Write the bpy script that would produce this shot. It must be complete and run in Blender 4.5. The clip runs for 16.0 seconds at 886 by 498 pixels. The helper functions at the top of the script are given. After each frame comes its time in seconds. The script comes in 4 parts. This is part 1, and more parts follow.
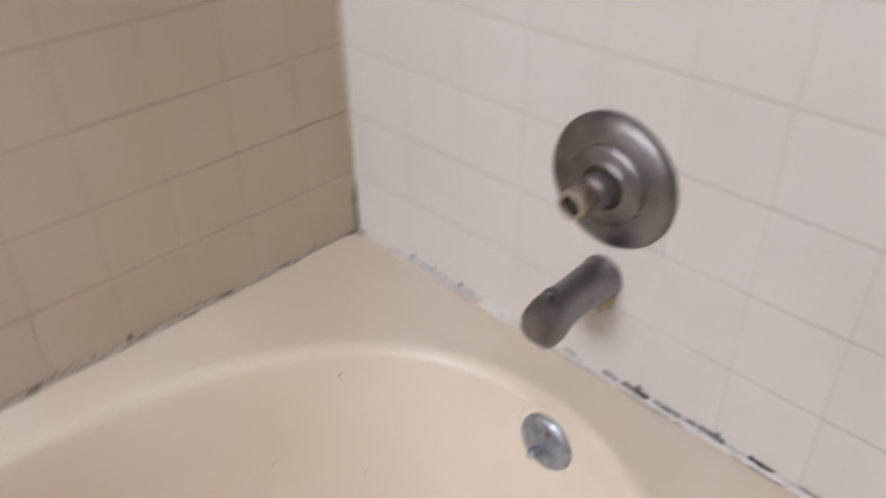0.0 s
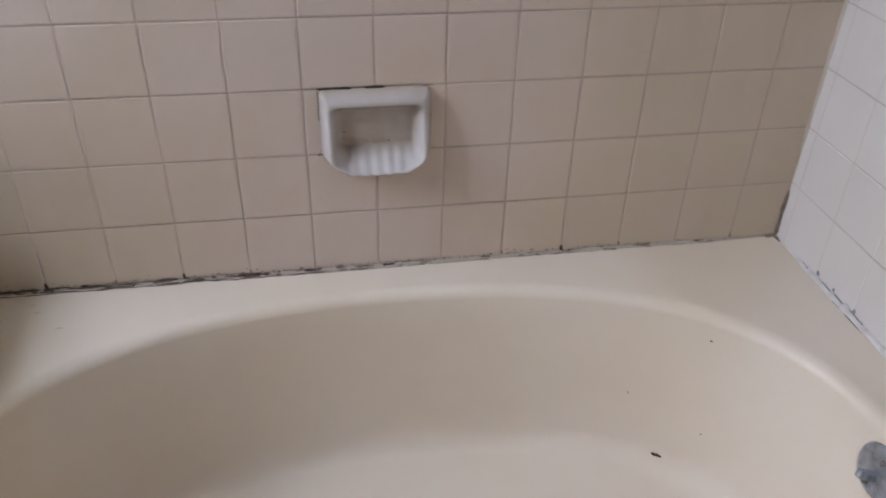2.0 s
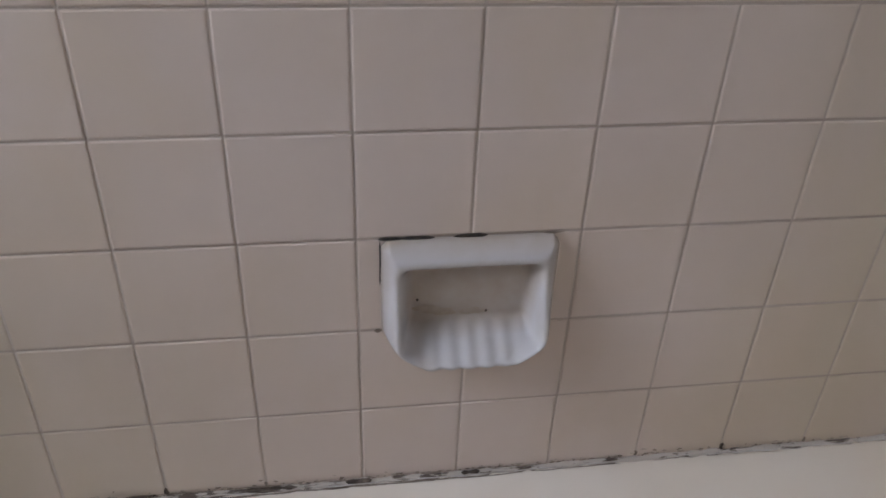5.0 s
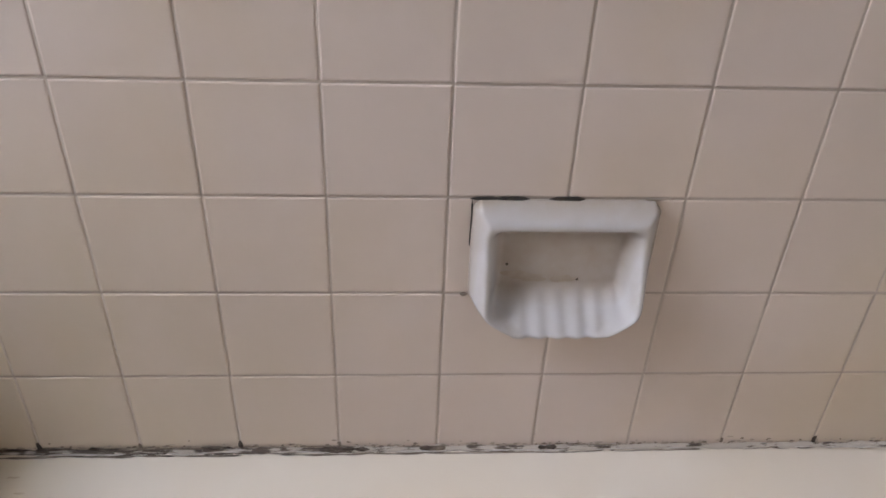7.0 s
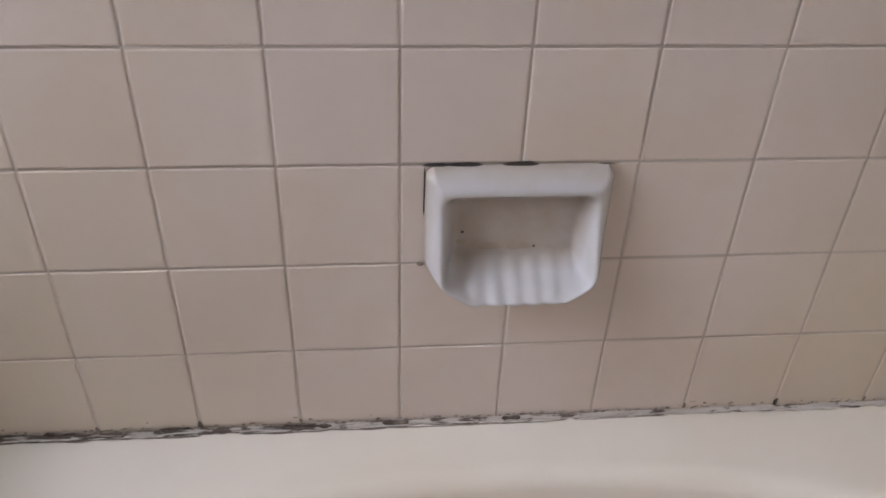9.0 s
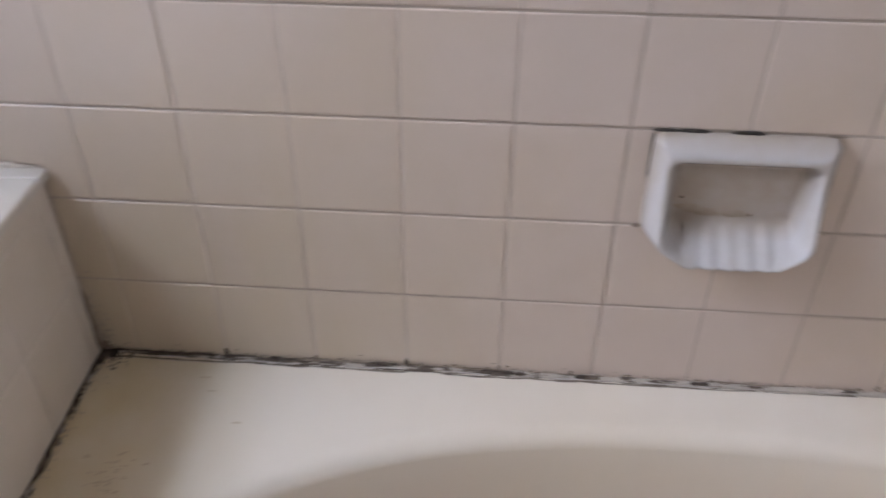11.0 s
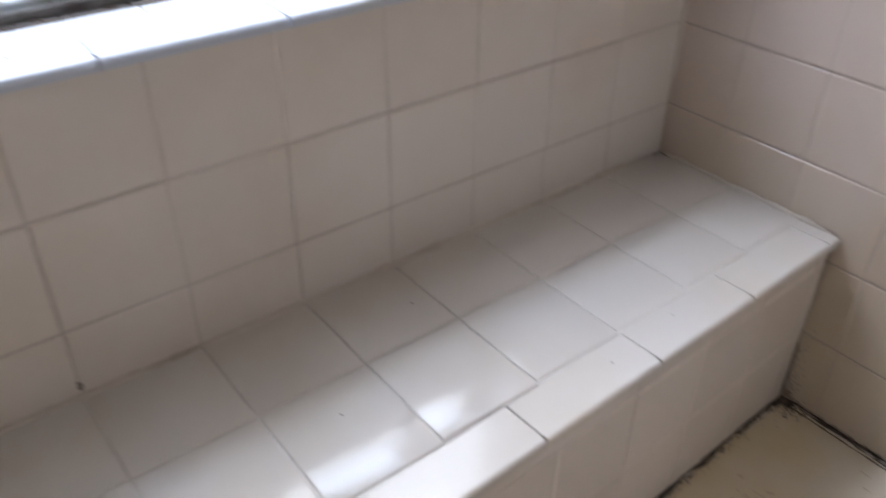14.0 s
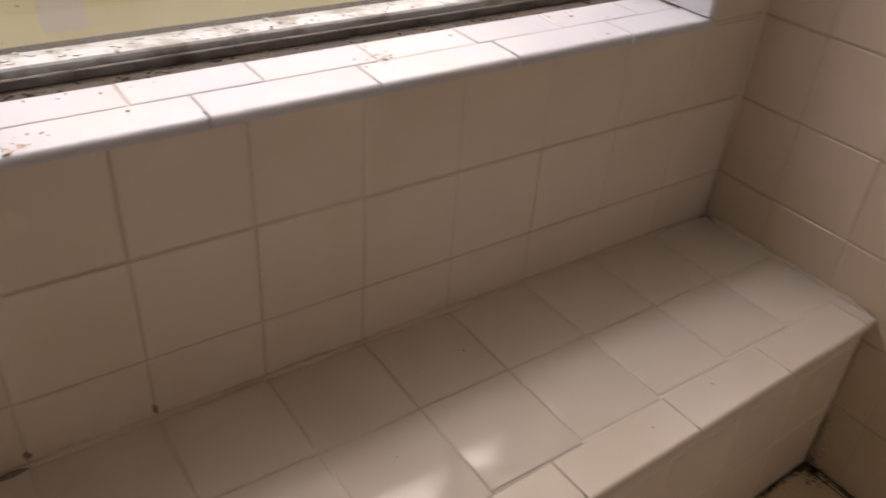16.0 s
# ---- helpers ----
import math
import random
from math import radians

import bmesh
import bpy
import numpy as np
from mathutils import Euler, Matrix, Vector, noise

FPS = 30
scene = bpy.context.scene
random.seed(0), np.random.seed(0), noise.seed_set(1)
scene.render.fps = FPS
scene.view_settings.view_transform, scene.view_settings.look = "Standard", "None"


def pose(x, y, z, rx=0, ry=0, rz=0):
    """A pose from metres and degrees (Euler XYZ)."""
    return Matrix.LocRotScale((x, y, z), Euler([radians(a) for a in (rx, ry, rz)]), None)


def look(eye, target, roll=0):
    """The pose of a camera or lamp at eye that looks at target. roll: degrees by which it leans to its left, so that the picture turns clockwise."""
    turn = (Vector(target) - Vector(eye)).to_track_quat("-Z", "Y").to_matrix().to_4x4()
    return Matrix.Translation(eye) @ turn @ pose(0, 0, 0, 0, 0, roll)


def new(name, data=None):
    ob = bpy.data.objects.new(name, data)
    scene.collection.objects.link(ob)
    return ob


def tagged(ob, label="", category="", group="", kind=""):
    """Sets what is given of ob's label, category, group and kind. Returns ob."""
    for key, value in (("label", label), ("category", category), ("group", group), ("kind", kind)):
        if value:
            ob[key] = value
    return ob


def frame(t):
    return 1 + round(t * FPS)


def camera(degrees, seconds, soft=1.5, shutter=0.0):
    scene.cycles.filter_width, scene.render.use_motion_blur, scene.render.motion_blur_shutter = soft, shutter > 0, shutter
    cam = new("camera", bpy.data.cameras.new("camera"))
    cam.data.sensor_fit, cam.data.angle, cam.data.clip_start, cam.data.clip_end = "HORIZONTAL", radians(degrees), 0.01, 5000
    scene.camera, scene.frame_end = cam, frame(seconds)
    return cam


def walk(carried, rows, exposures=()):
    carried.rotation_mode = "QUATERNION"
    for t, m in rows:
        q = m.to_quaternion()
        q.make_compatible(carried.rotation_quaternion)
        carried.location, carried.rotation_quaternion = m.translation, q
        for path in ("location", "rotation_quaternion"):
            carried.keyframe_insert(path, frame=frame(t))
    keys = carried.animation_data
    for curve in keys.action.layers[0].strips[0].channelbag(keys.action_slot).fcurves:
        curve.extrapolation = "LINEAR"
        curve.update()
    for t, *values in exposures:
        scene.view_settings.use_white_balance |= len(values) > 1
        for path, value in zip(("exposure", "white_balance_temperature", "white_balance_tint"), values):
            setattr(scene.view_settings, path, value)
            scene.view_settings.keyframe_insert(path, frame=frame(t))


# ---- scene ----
cam = camera(57.4, 16.0, soft=1.6, shutter=0.6)
PATH = [
    (0, (0.139, -0.95, 0.757), (1.295, 0.233, -0.368), -0.6),
    (0.1, (0.143, -0.958, 0.741), (1.221, 0.27, -0.408), 0.2),
    (0.2, (0.157, -0.971, 0.734), (1.135, 0.308, -0.455), 0.1),
    (0.3, (0.158, -0.983, 0.731), (1.064, 0.344, -0.461), 0.3),
    (0.5, (0.155, -1.006, 0.743), (0.923, 0.405, -0.449), 0.9),
    (0.7, (0.16, -1.036, 0.749), (0.787, 0.44, -0.445), 0.5),
    (1, (0.147, -1.045, 0.755), (0.619, 0.466, -0.468), -0.4),
    (1.5, (0.079, -1.102, 0.777), (0.388, 0.45, -0.446), -0.5),
    (2, (0.004, -1.156, 0.816), (0.311, 0.472, -0.304), 1.7),
    (2.5, (-0.037, -1.143, 0.819), (0.271, 0.497, -0.285), 2.4),
    (3, (-0.018, -1.101, 0.81), (0.245, 0.536, -0.308), 1.8),
    (3.5, (0.048, -0.953, 0.814), (0.204, 0.674, -0.339), 1.6),
    (4, (0.037, -0.877, 0.785), (0.176, 0.705, -0.431), 1.4),
    (4.5, (-0.011, -0.745, 0.774), (0.28, 0.863, -0.38), 0.5),
    (5, (-0.021, -0.64, 0.741), (0.246, 1.009, -0.359), 2.4),
    (7.3, (-0.048, -0.624, 0.698), (0.064, 1.013, -0.448), 2.4),
    (7.5, (-0.04, -0.627, 0.691), (0.124, 1.016, -0.44), 2.7),
    (8, (-0.016, -0.62, 0.689), (0.151, 1.019, -0.445), 2.2),
    (8.2, (-0.017, -0.611, 0.687), (0.16, 1.019, -0.458), 2.2),
    (10.5, (-0.088, -0.685, 0.691), (-0.002, 0.927, -0.489), 1.3),
    (11, (-0.129, -0.689, 0.692), (-0.24, 0.91, -0.505), 0.4),
    (11.5, (-0.171, -0.698, 0.699), (-0.512, 0.871, -0.494), -0.8),
    (12, (-0.212, -0.709, 0.702), (-0.765, 0.8, -0.487), -1.0),
    (12.5, (-0.238, -0.74, 0.711), (-1.001, 0.698, -0.451), -0.4),
    (13, (-0.26, -0.764, 0.725), (-1.249, 0.539, -0.425), -0.9),
    (13.5, (-0.268, -0.794, 0.726), (-1.41, 0.353, -0.45), -0.6),
    (14, (-0.256, -0.848, 0.777), (-1.551, 0.167, -0.361), 0.7),
    (14.5, (-0.257, -0.883, 0.818), (-1.664, 0.027, -0.274), 0.9),
    (15, (-0.275, -0.905, 0.821), (-1.7, -0.04, -0.283), 2.4),
    (15.5, (-0.269, -0.902, 0.829), (-1.687, -0.023, -0.273), 3.0),
    (16, (-0.275, -0.892, 0.839), (-1.603, 0.095, -0.284), 4.6),
]
EXPOSURES = [
    (0, -0.15, 7000, 10),
    (0.5, -0.22, 6400, 10),
    (1.5, -0.32, 6300, 10),
    (2.0, -0.40, 6300, 10),
    (3.0, -0.30, 6250, 10),
    (3.5, -0.46, 6250, 10),
    (4.0, -0.50, 6100, 9),
    (4.5, -0.74, 5950, 6),
    (5.0, -0.66, 6150, 9),
    (7.5, -0.2, 6500, 10),
    (10.5, -0.33, 6200, 11),
    (11.0, -0.22, 6200, 11),
    (11.5, -0.12, 6150, 11),
    (13.0, 0.1, 6150, 12),
    (13.5, -0.22, 6200, 13),
    (14.0, -0.32, 6230, 10),
    (14.5, -1.29, 7200, 15),
    (14.65, -1.26, 7450, 16),
    (15.0, -1.08, 9100, 22),
    (16, -1.08, 9100, 22),
]
walk(cam, [(t, look(e, g, r)) for t, e, g, r in PATH], EXPOSURES)

# ---- world, lights ----
world = bpy.data.worlds.new("world")
scene.world = world
world.use_nodes = True
wn = world.node_tree
sky = wn.nodes.new("ShaderNodeTexSky")
sky.sky_type = 'NISHITA'
sky.sun_disc = False
sky.sun_elevation = radians(42)
sky.sun_rotation = radians(90)
wn.links.new(sky.outputs[0], wn.nodes["Background"].inputs[0])
wn.nodes["Background"].inputs[1].default_value = 0.08

# tile pitch and the main planes of the tub recess
P = 0.1095
PW = 0.1115
XR, XL, XB = 0.862, -0.858, -0.592
ZD = -0.005
BZ = 0.257
Y_OUT = -0.98
ROOM_S, ROOM_TOP, ROOM_FLOOR = -2.3, 2.1, -0.50
WIN_Y0, WIN_Y1, WIN_Z0, WIN_Z1 = -0.858, -0.108, 0.554, 1.66

# broad daylight outside the window
open_lamp = bpy.data.lights.new("window_daylight", 'AREA')
open_lamp.shape = 'RECTANGLE'
open_lamp.size, open_lamp.size_y = 1.5, 0.9
open_lamp.energy = 46
open_lamp.color = (0.86, 0.88, 1.0)
new("window_daylight", open_lamp).matrix_world = look((-1.75, -0.34, 1.47), (0.0, -0.56, 0.50))

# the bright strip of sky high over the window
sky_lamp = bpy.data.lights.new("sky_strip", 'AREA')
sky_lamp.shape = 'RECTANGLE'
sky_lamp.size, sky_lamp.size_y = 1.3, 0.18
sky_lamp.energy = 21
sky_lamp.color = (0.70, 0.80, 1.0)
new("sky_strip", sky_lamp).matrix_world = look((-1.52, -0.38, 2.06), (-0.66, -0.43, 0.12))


# ---- materials ----
def shade(name, color, rough=0.3, vary=0.06, tint=None, tint_amount=0.0, tint_scale=4.0, bump=0.05,
          bump_scale=90.0, metal=0.0, random_amount=0.0, coat=0.0, lo=0.45, hi=0.7, sheen=0.5):
    """Base colour with broad and fine variation, an optional second colour in blotches, and fine relief."""
    m = bpy.data.materials.new(name)
    m.use_nodes = True
    nt = m.node_tree
    L = nt.links.new
    b = nt.nodes["Principled BSDF"]
    geo = nt.nodes.new("ShaderNodeNewGeometry")
    big = nt.nodes.new("ShaderNodeTexNoise")
    big.inputs["Scale"].default_value = tint_scale
    big.inputs["Detail"].default_value = 5
    fine = nt.nodes.new("ShaderNodeTexNoise")
    fine.inputs["Scale"].default_value = bump_scale
    fine.inputs["Detail"].default_value = 4
    L(geo.outputs["Position"], big.inputs["Vector"])
    L(geo.outputs["Position"], fine.inputs["Vector"])
    ramp = nt.nodes.new("ShaderNodeMapRange")
    ramp.inputs["From Min"].default_value, ramp.inputs["From Max"].default_value = lo, hi
    ramp.inputs["To Max"].default_value = tint_amount
    L(big.outputs[0], ramp.inputs["Value"])
    mix = nt.nodes.new("ShaderNodeMix")
    mix.data_type = 'RGBA'
    mix.inputs["A"].default_value = (*color, 1)
    mix.inputs["B"].default_value = (*(tint or color), 1)
    L(ramp.outputs[0], mix.inputs["Factor"])
    hsv = nt.nodes.new("ShaderNodeHueSaturation")
    L(mix.outputs["Result"], hsv.inputs["Color"])
    val = nt.nodes.new("ShaderNodeMath")
    val.operation = 'MULTIPLY_ADD'
    L(fine.outputs[0], val.inputs[0])
    val.inputs[1].default_value = vary
    val.inputs[2].default_value = 1 - vary / 2
    if random_amount:
        info = nt.nodes.new("ShaderNodeObjectInfo")
        add = nt.nodes.new("ShaderNodeMath")
        add.operation = 'MULTIPLY_ADD'
        L(info.outputs["Random"], add.inputs[0])
        add.inputs[1].default_value = random_amount
        L(val.outputs[0], add.inputs[2])
        L(add.outputs[0], hsv.inputs["Value"])
    else:
        L(val.outputs[0], hsv.inputs["Value"])
    L(hsv.outputs[0], b.inputs["Base Color"])
    rr = nt.nodes.new("ShaderNodeMapRange")
    rr.inputs["To Min"].default_value, rr.inputs["To Max"].default_value = rough * 0.8, min(1, rough * 1.25)
    L(big.outputs[0], rr.inputs["Value"])
    L(rr.outputs[0], b.inputs["Roughness"])
    b.inputs["Metallic"].default_value = metal
    b.inputs["Specular IOR Level"].default_value = sheen
    b.inputs["Coat Weight"].default_value = coat
    if bump:
        bp = nt.nodes.new("ShaderNodeBump")
        bp.inputs["Strength"].default_value = bump
        bp.inputs["Distance"].default_value = 0.002
        L(fine.outputs[0], bp.inputs["Height"])
        L(bp.outputs[0], b.inputs["Normal"])
    return m


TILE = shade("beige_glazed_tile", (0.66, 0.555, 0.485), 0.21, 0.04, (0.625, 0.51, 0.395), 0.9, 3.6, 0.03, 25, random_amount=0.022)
fn = TILE.node_tree
fb = fn.nodes["Principled BSDF"]
fsrc = fb.inputs["Base Color"].links[0].from_socket
fg = fn.nodes.new("ShaderNodeNewGeometry")
fs = fn.nodes.new("ShaderNodeSeparateXYZ")
fn.links.new(fg.outputs["Position"], fs.inputs[0])
fz = fn.nodes.new("ShaderNodeTexNoise")  # runs of the browner tint, longer than wide
fz.inputs["Scale"].default_value = 1.0
fz.inputs["Detail"].default_value = 4
fm = fn.nodes.new("ShaderNodeMapping")
fm.inputs["Scale"].default_value = (16, 16, 5)
fn.links.new(fg.outputs["Position"], fm.inputs["Vector"])
fn.links.new(fm.outputs[0], fz.inputs["Vector"])


def tint_math(kind, a, c):
    n = fn.nodes.new("ShaderNodeMath")
    n.operation = kind
    for k, v in enumerate((a, c)):
        if isinstance(v, (int, float)):
            n.inputs[k].default_value = v
        else:
            fn.links.new(v, n.inputs[k])
    return n.outputs[0]


def tint_ramp(socket, a, b):
    n = fn.nodes.new("ShaderNodeMapRange")
    n.interpolation_type = 'SMOOTHSTEP'
    n.inputs["From Min"].default_value, n.inputs["From Max"].default_value = a, b
    fn.links.new(socket, n.inputs["Value"])
    return n.outputs[0]


# browner towards both ends; at the bench end only low on the wall
ends = tint_math('MAXIMUM', tint_math('MULTIPLY', tint_ramp(fs.outputs[0], 0.05, -0.4), tint_ramp(fs.outputs[2], 0.50, 0.10)), tint_ramp(fs.outputs[0], 0.25, 0.6))
end_tint = tint_math('MULTIPLY', ends, tint_math('ADD', tint_math('MULTIPLY', fz.outputs[0], 1.1), 0.2))
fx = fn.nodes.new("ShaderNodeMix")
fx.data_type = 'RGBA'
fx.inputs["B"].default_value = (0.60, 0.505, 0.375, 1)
fn.links.new(end_tint, fx.inputs["Factor"])
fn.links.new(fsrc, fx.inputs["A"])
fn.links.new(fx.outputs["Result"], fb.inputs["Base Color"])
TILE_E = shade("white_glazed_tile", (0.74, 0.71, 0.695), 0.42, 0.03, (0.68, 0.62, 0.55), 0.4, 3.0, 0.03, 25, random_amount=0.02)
TILE_W = shade("cream_glazed_tile", (0.75, 0.68, 0.61), 0.21, 0.03, (0.65, 0.555, 0.43), 0.6, 4.0, 0.03, 25, random_amount=0.022)
TILE_B = shade("bench_glazed_tile", (0.70, 0.65, 0.59), 0.12, 0.03, (0.64, 0.55, 0.43), 0.5, 5.0, 0.7, 11, random_amount=0.04)
for node in TILE_B.node_tree.nodes:  # the glaze is wavy, not grainy
    if node.type == 'TEX_NOISE' and node.inputs["Scale"].default_value > 10:
        node.inputs["Detail"].default_value = 0.5
TILE_P = TILE_B.copy()  # bench tiles with a slightly domed glaze
TILE_P.name = "domed_bench_tile"
pn = TILE_P.node_tree
po = pn.nodes.new("ShaderNodeTexCoord")
pl = pn.nodes.new("ShaderNodeVectorMath")
pl.operation = 'DOT_PRODUCT'
pn.links.new(po.outputs["Object"], pl.inputs[0])
pn.links.new(po.outputs["Object"], pl.inputs[1])
pm = pn.nodes.new("ShaderNodeMath")
pm.operation = 'MULTIPLY'
pm.inputs[1].default_value = -1.0
pn.links.new(pl.outputs["Value"], pm.inputs[0])
pb = pn.nodes.new("ShaderNodeBump")
pb.inputs["Distance"].default_value = 1.0
old = [n for n in pn.nodes if n.type == 'BUMP' and n != pb][0]
pn.links.new(pm.outputs[0], pb.inputs["Height"])
pn.links.new(old.outputs[0], pb.inputs["Normal"])
pn.links.new(pb.outputs[0], pn.nodes["Principled BSDF"].inputs["Normal"])
TILE_S = shade("sill_white_tile", (0.54, 0.575, 0.635), 0.3, 0.06, (0.60, 0.58, 0.54), 0.6, 14.0, 0.06, 60, random_amount=0.05, lo=0.5, hi=0.8)


def grout_material(name, clean, grime, pitch, base, uprights=0.35, axis=None, pale_from=0.0, pale_to=1.0, lowest=0.0):
    """Cement joints with patchy grime; level joints are painted darker for the shadow they catch, uprights less."""
    m = shade(name, clean, 0.85, 0.25, grime, 0.0, 7.0, 0.2, 300)
    nt = m.node_tree
    L = nt.links.new
    b = nt.nodes["Principled BSDF"]
    src = b.inputs["Base Color"].links[0].from_socket
    geo = nt.nodes.new("ShaderNodeNewGeometry")
    sep = nt.nodes.new("ShaderNodeSeparateXYZ")
    L(geo.outputs["Position"], sep.inputs[0])

    def op(kind, a, c=None):
        n = nt.nodes.new("ShaderNodeMath")
        n.operation = kind
        for k, v in enumerate((a, c)):
            if v is None:
                continue
            if isinstance(v, (int, float)):
                n.inputs[k].default_value = v
            else:
                L(v, n.inputs[k])
        return n.outputs[0]

    # distance from the nearest level joint
    near = op('PINGPONG', op('SUBTRACT', sep.outputs[2], base), pitch / 2)
    level = nt.nodes.new("ShaderNodeMapRange")
    level.inputs["From Min"].default_value, level.inputs["From Max"].default_value = 0.0045, 0.0015
    L(near, level.inputs["Value"])
    patch = nt.nodes.new("ShaderNodeTexNoise")
    patch.inputs["Scale"].default_value = 5.5
    patch.inputs["Detail"].default_value = 5
    L(geo.outputs["Position"], patch.inputs["Vector"])
    amount = nt.nodes.new("ShaderNodeMapRange")
    amount.inputs["From Min"].default_value, amount.inputs["From Max"].default_value = 0.38, 0.62
    amount.inputs["To Min"].default_value, amount.inputs["To Max"].default_value = 0.45, 1.0
    L(patch.outputs[0], amount.inputs["Value"])
    up = uprights
    if axis is not None:  # uprights painted paler along the wall, where they show less shadow
        run = nt.nodes.new("ShaderNodeMapRange")
        run.inputs["From Min"].default_value, run.inputs["From Max"].default_value = pale_from, pale_to
        run.inputs["To Min"].default_value, run.inputs["To Max"].default_value = uprights, lowest
        L(sep.outputs[axis], run.inputs["Value"])
        up = run.outputs[0]
    factor = op('MULTIPLY', op('MAXIMUM', level.outputs[0], up), amount.outputs[0])
    mix = nt.nodes.new("ShaderNodeMix")
    mix.data_type = 'RGBA'
    L(factor, mix.inputs["Factor"])
    L(src, mix.inputs["A"])
    mix.inputs["B"].default_value = (*grime, 1)
    L(mix.outputs["Result"], b.inputs["Base Color"])
    return m


GROUT_N = grout_material("tan_grout", (0.56, 0.475, 0.405), (0.42, 0.345, 0.285), P, 0.0, 0.6, 0, 0.05, -0.30, 0.08)
GROUT_E = grout_material("pale_grout", (0.72, 0.68, 0.65), (0.56, 0.52, 0.49), P, 0.0, 0.3)
GROUT_W = grout_material("brown_grout", (0.69, 0.62, 0.55), (0.52, 0.44, 0.375), P, 0.0, 0.75, 1, -0.75, -0.35, 0.12)
GROUT_B = shade("bench_grout", (0.69, 0.64, 0.575), 0.7, 0.15, (0.40, 0.34, 0.285), 0.8, 6.0, 0.2, 300, lo=0.52, hi=0.66)
GROUT_S = shade("grey_sill_grout", (0.50, 0.48, 0.46), 0.9, 0.3, (0.27, 0.245, 0.22), 0.9, 12.0, 0.2, 300)
COVE = shade("cream_corner_caulk", (0.64, 0.57, 0.49), 0.5, 0.1, (0.40, 0.33, 0.26), 0.7, 8.0, 0.1, 200, lo=0.5, hi=0.75)
TUB = shade("cream_tub_enamel", (0.82, 0.735, 0.63), 0.36, 0.03, (0.76, 0.64, 0.49), 0.6, 2.2, 0.03, 14)
tn = TUB.node_tree
tb = tn.nodes["Principled BSDF"]
src = tb.inputs["Base Color"].links[0].from_socket
tg = tn.nodes.new("ShaderNodeNewGeometry")
ts = tn.nodes.new("ShaderNodeSeparateXYZ")
tn.links.new(tg.outputs["Position"], ts.inputs[0])
tr = tn.nodes.new("ShaderNodeMapRange")  # yellowing at the bench end of the deck, with the bench's shade painted in
tr.inputs["From Min"].default_value, tr.inputs["From Max"].default_value = -0.36, -0.60
tr.inputs["To Max"].default_value = 1.5
tn.links.new(ts.outputs[0], tr.inputs["Value"])
tz = tn.nodes.new("ShaderNodeTexNoise")
tz.inputs["Scale"].default_value = 16
tz.inputs["Detail"].default_value = 6
tn.links.new(tg.outputs["Position"], tz.inputs["Vector"])
tm = tn.nodes.new("ShaderNodeMath")
tm.operation = 'MULTIPLY'
tn.links.new(tr.outputs[0], tm.inputs[0])
tn.links.new(tz.outputs[0], tm.inputs[1])
tx = tn.nodes.new("ShaderNodeMix")
tx.data_type = 'RGBA'
tx.inputs["B"].default_value = (0.70, 0.57, 0.33, 1)
tn.links.new(tm.outputs[0], tx.inputs["Factor"])
tn.links.new(src, tx.inputs["A"])
tn.links.new(tx.outputs["Result"], tb.inputs["Base Color"])
CHROME = shade("dull_chrome", (0.29, 0.275, 0.285), 0.40, 0.25, (0.13, 0.12, 0.12), 0.7, 22.0, 0.08, 150, metal=1.0)
CHROME_L = shade("limed_chrome", (0.46, 0.50, 0.58), 0.42, 0.3, (0.20, 0.22, 0.26), 0.7, 60.0, 0.1, 200, metal=1.0)
PORCELAIN_D = shade("filmed_shaded_porcelain", (0.565, 0.535, 0.525), 0.21, 0.03, (0.50, 0.45, 0.40), 0.5, 30.0, 0.02, 40)
dn = PORCELAIN_D.node_tree
db = dn.nodes["Principled BSDF"]
src = db.inputs["Base Color"].links[0].from_socket
dg = dn.nodes.new("ShaderNodeNewGeometry")
ds = dn.nodes.new("ShaderNodeSeparateXYZ")
dn.links.new(dg.outputs["Position"], ds.inputs[0])
dr = dn.nodes.new("ShaderNodeMapRange")  # recess shade painted in with soap residue, browner towards the back
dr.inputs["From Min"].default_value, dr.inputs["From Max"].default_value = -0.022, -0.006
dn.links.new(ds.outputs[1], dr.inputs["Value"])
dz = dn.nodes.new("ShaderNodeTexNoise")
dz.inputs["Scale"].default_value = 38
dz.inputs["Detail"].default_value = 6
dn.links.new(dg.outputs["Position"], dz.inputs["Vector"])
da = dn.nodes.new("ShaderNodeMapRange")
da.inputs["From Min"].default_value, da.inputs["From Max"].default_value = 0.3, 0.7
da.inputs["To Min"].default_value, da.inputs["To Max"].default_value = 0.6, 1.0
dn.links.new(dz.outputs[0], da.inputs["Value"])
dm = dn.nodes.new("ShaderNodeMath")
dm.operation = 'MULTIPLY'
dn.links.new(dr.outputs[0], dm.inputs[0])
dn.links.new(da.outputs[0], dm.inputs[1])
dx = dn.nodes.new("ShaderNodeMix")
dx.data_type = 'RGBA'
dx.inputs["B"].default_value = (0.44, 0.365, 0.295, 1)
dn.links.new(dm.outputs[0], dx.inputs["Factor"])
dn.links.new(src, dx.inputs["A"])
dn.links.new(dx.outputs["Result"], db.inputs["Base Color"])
BRASS = shade("corroded_brass", (0.42, 0.36, 0.31), 0.5, 0.4, (0.26, 0.17, 0.10), 0.8, 70.0, 0.2, 220, metal=0.6)
DARK = shade("dark_socket", (0.035, 0.028, 0.022), 0.7, 0.4, (0.10, 0.07, 0.04), 0.6, 80.0, 0.2, 200)
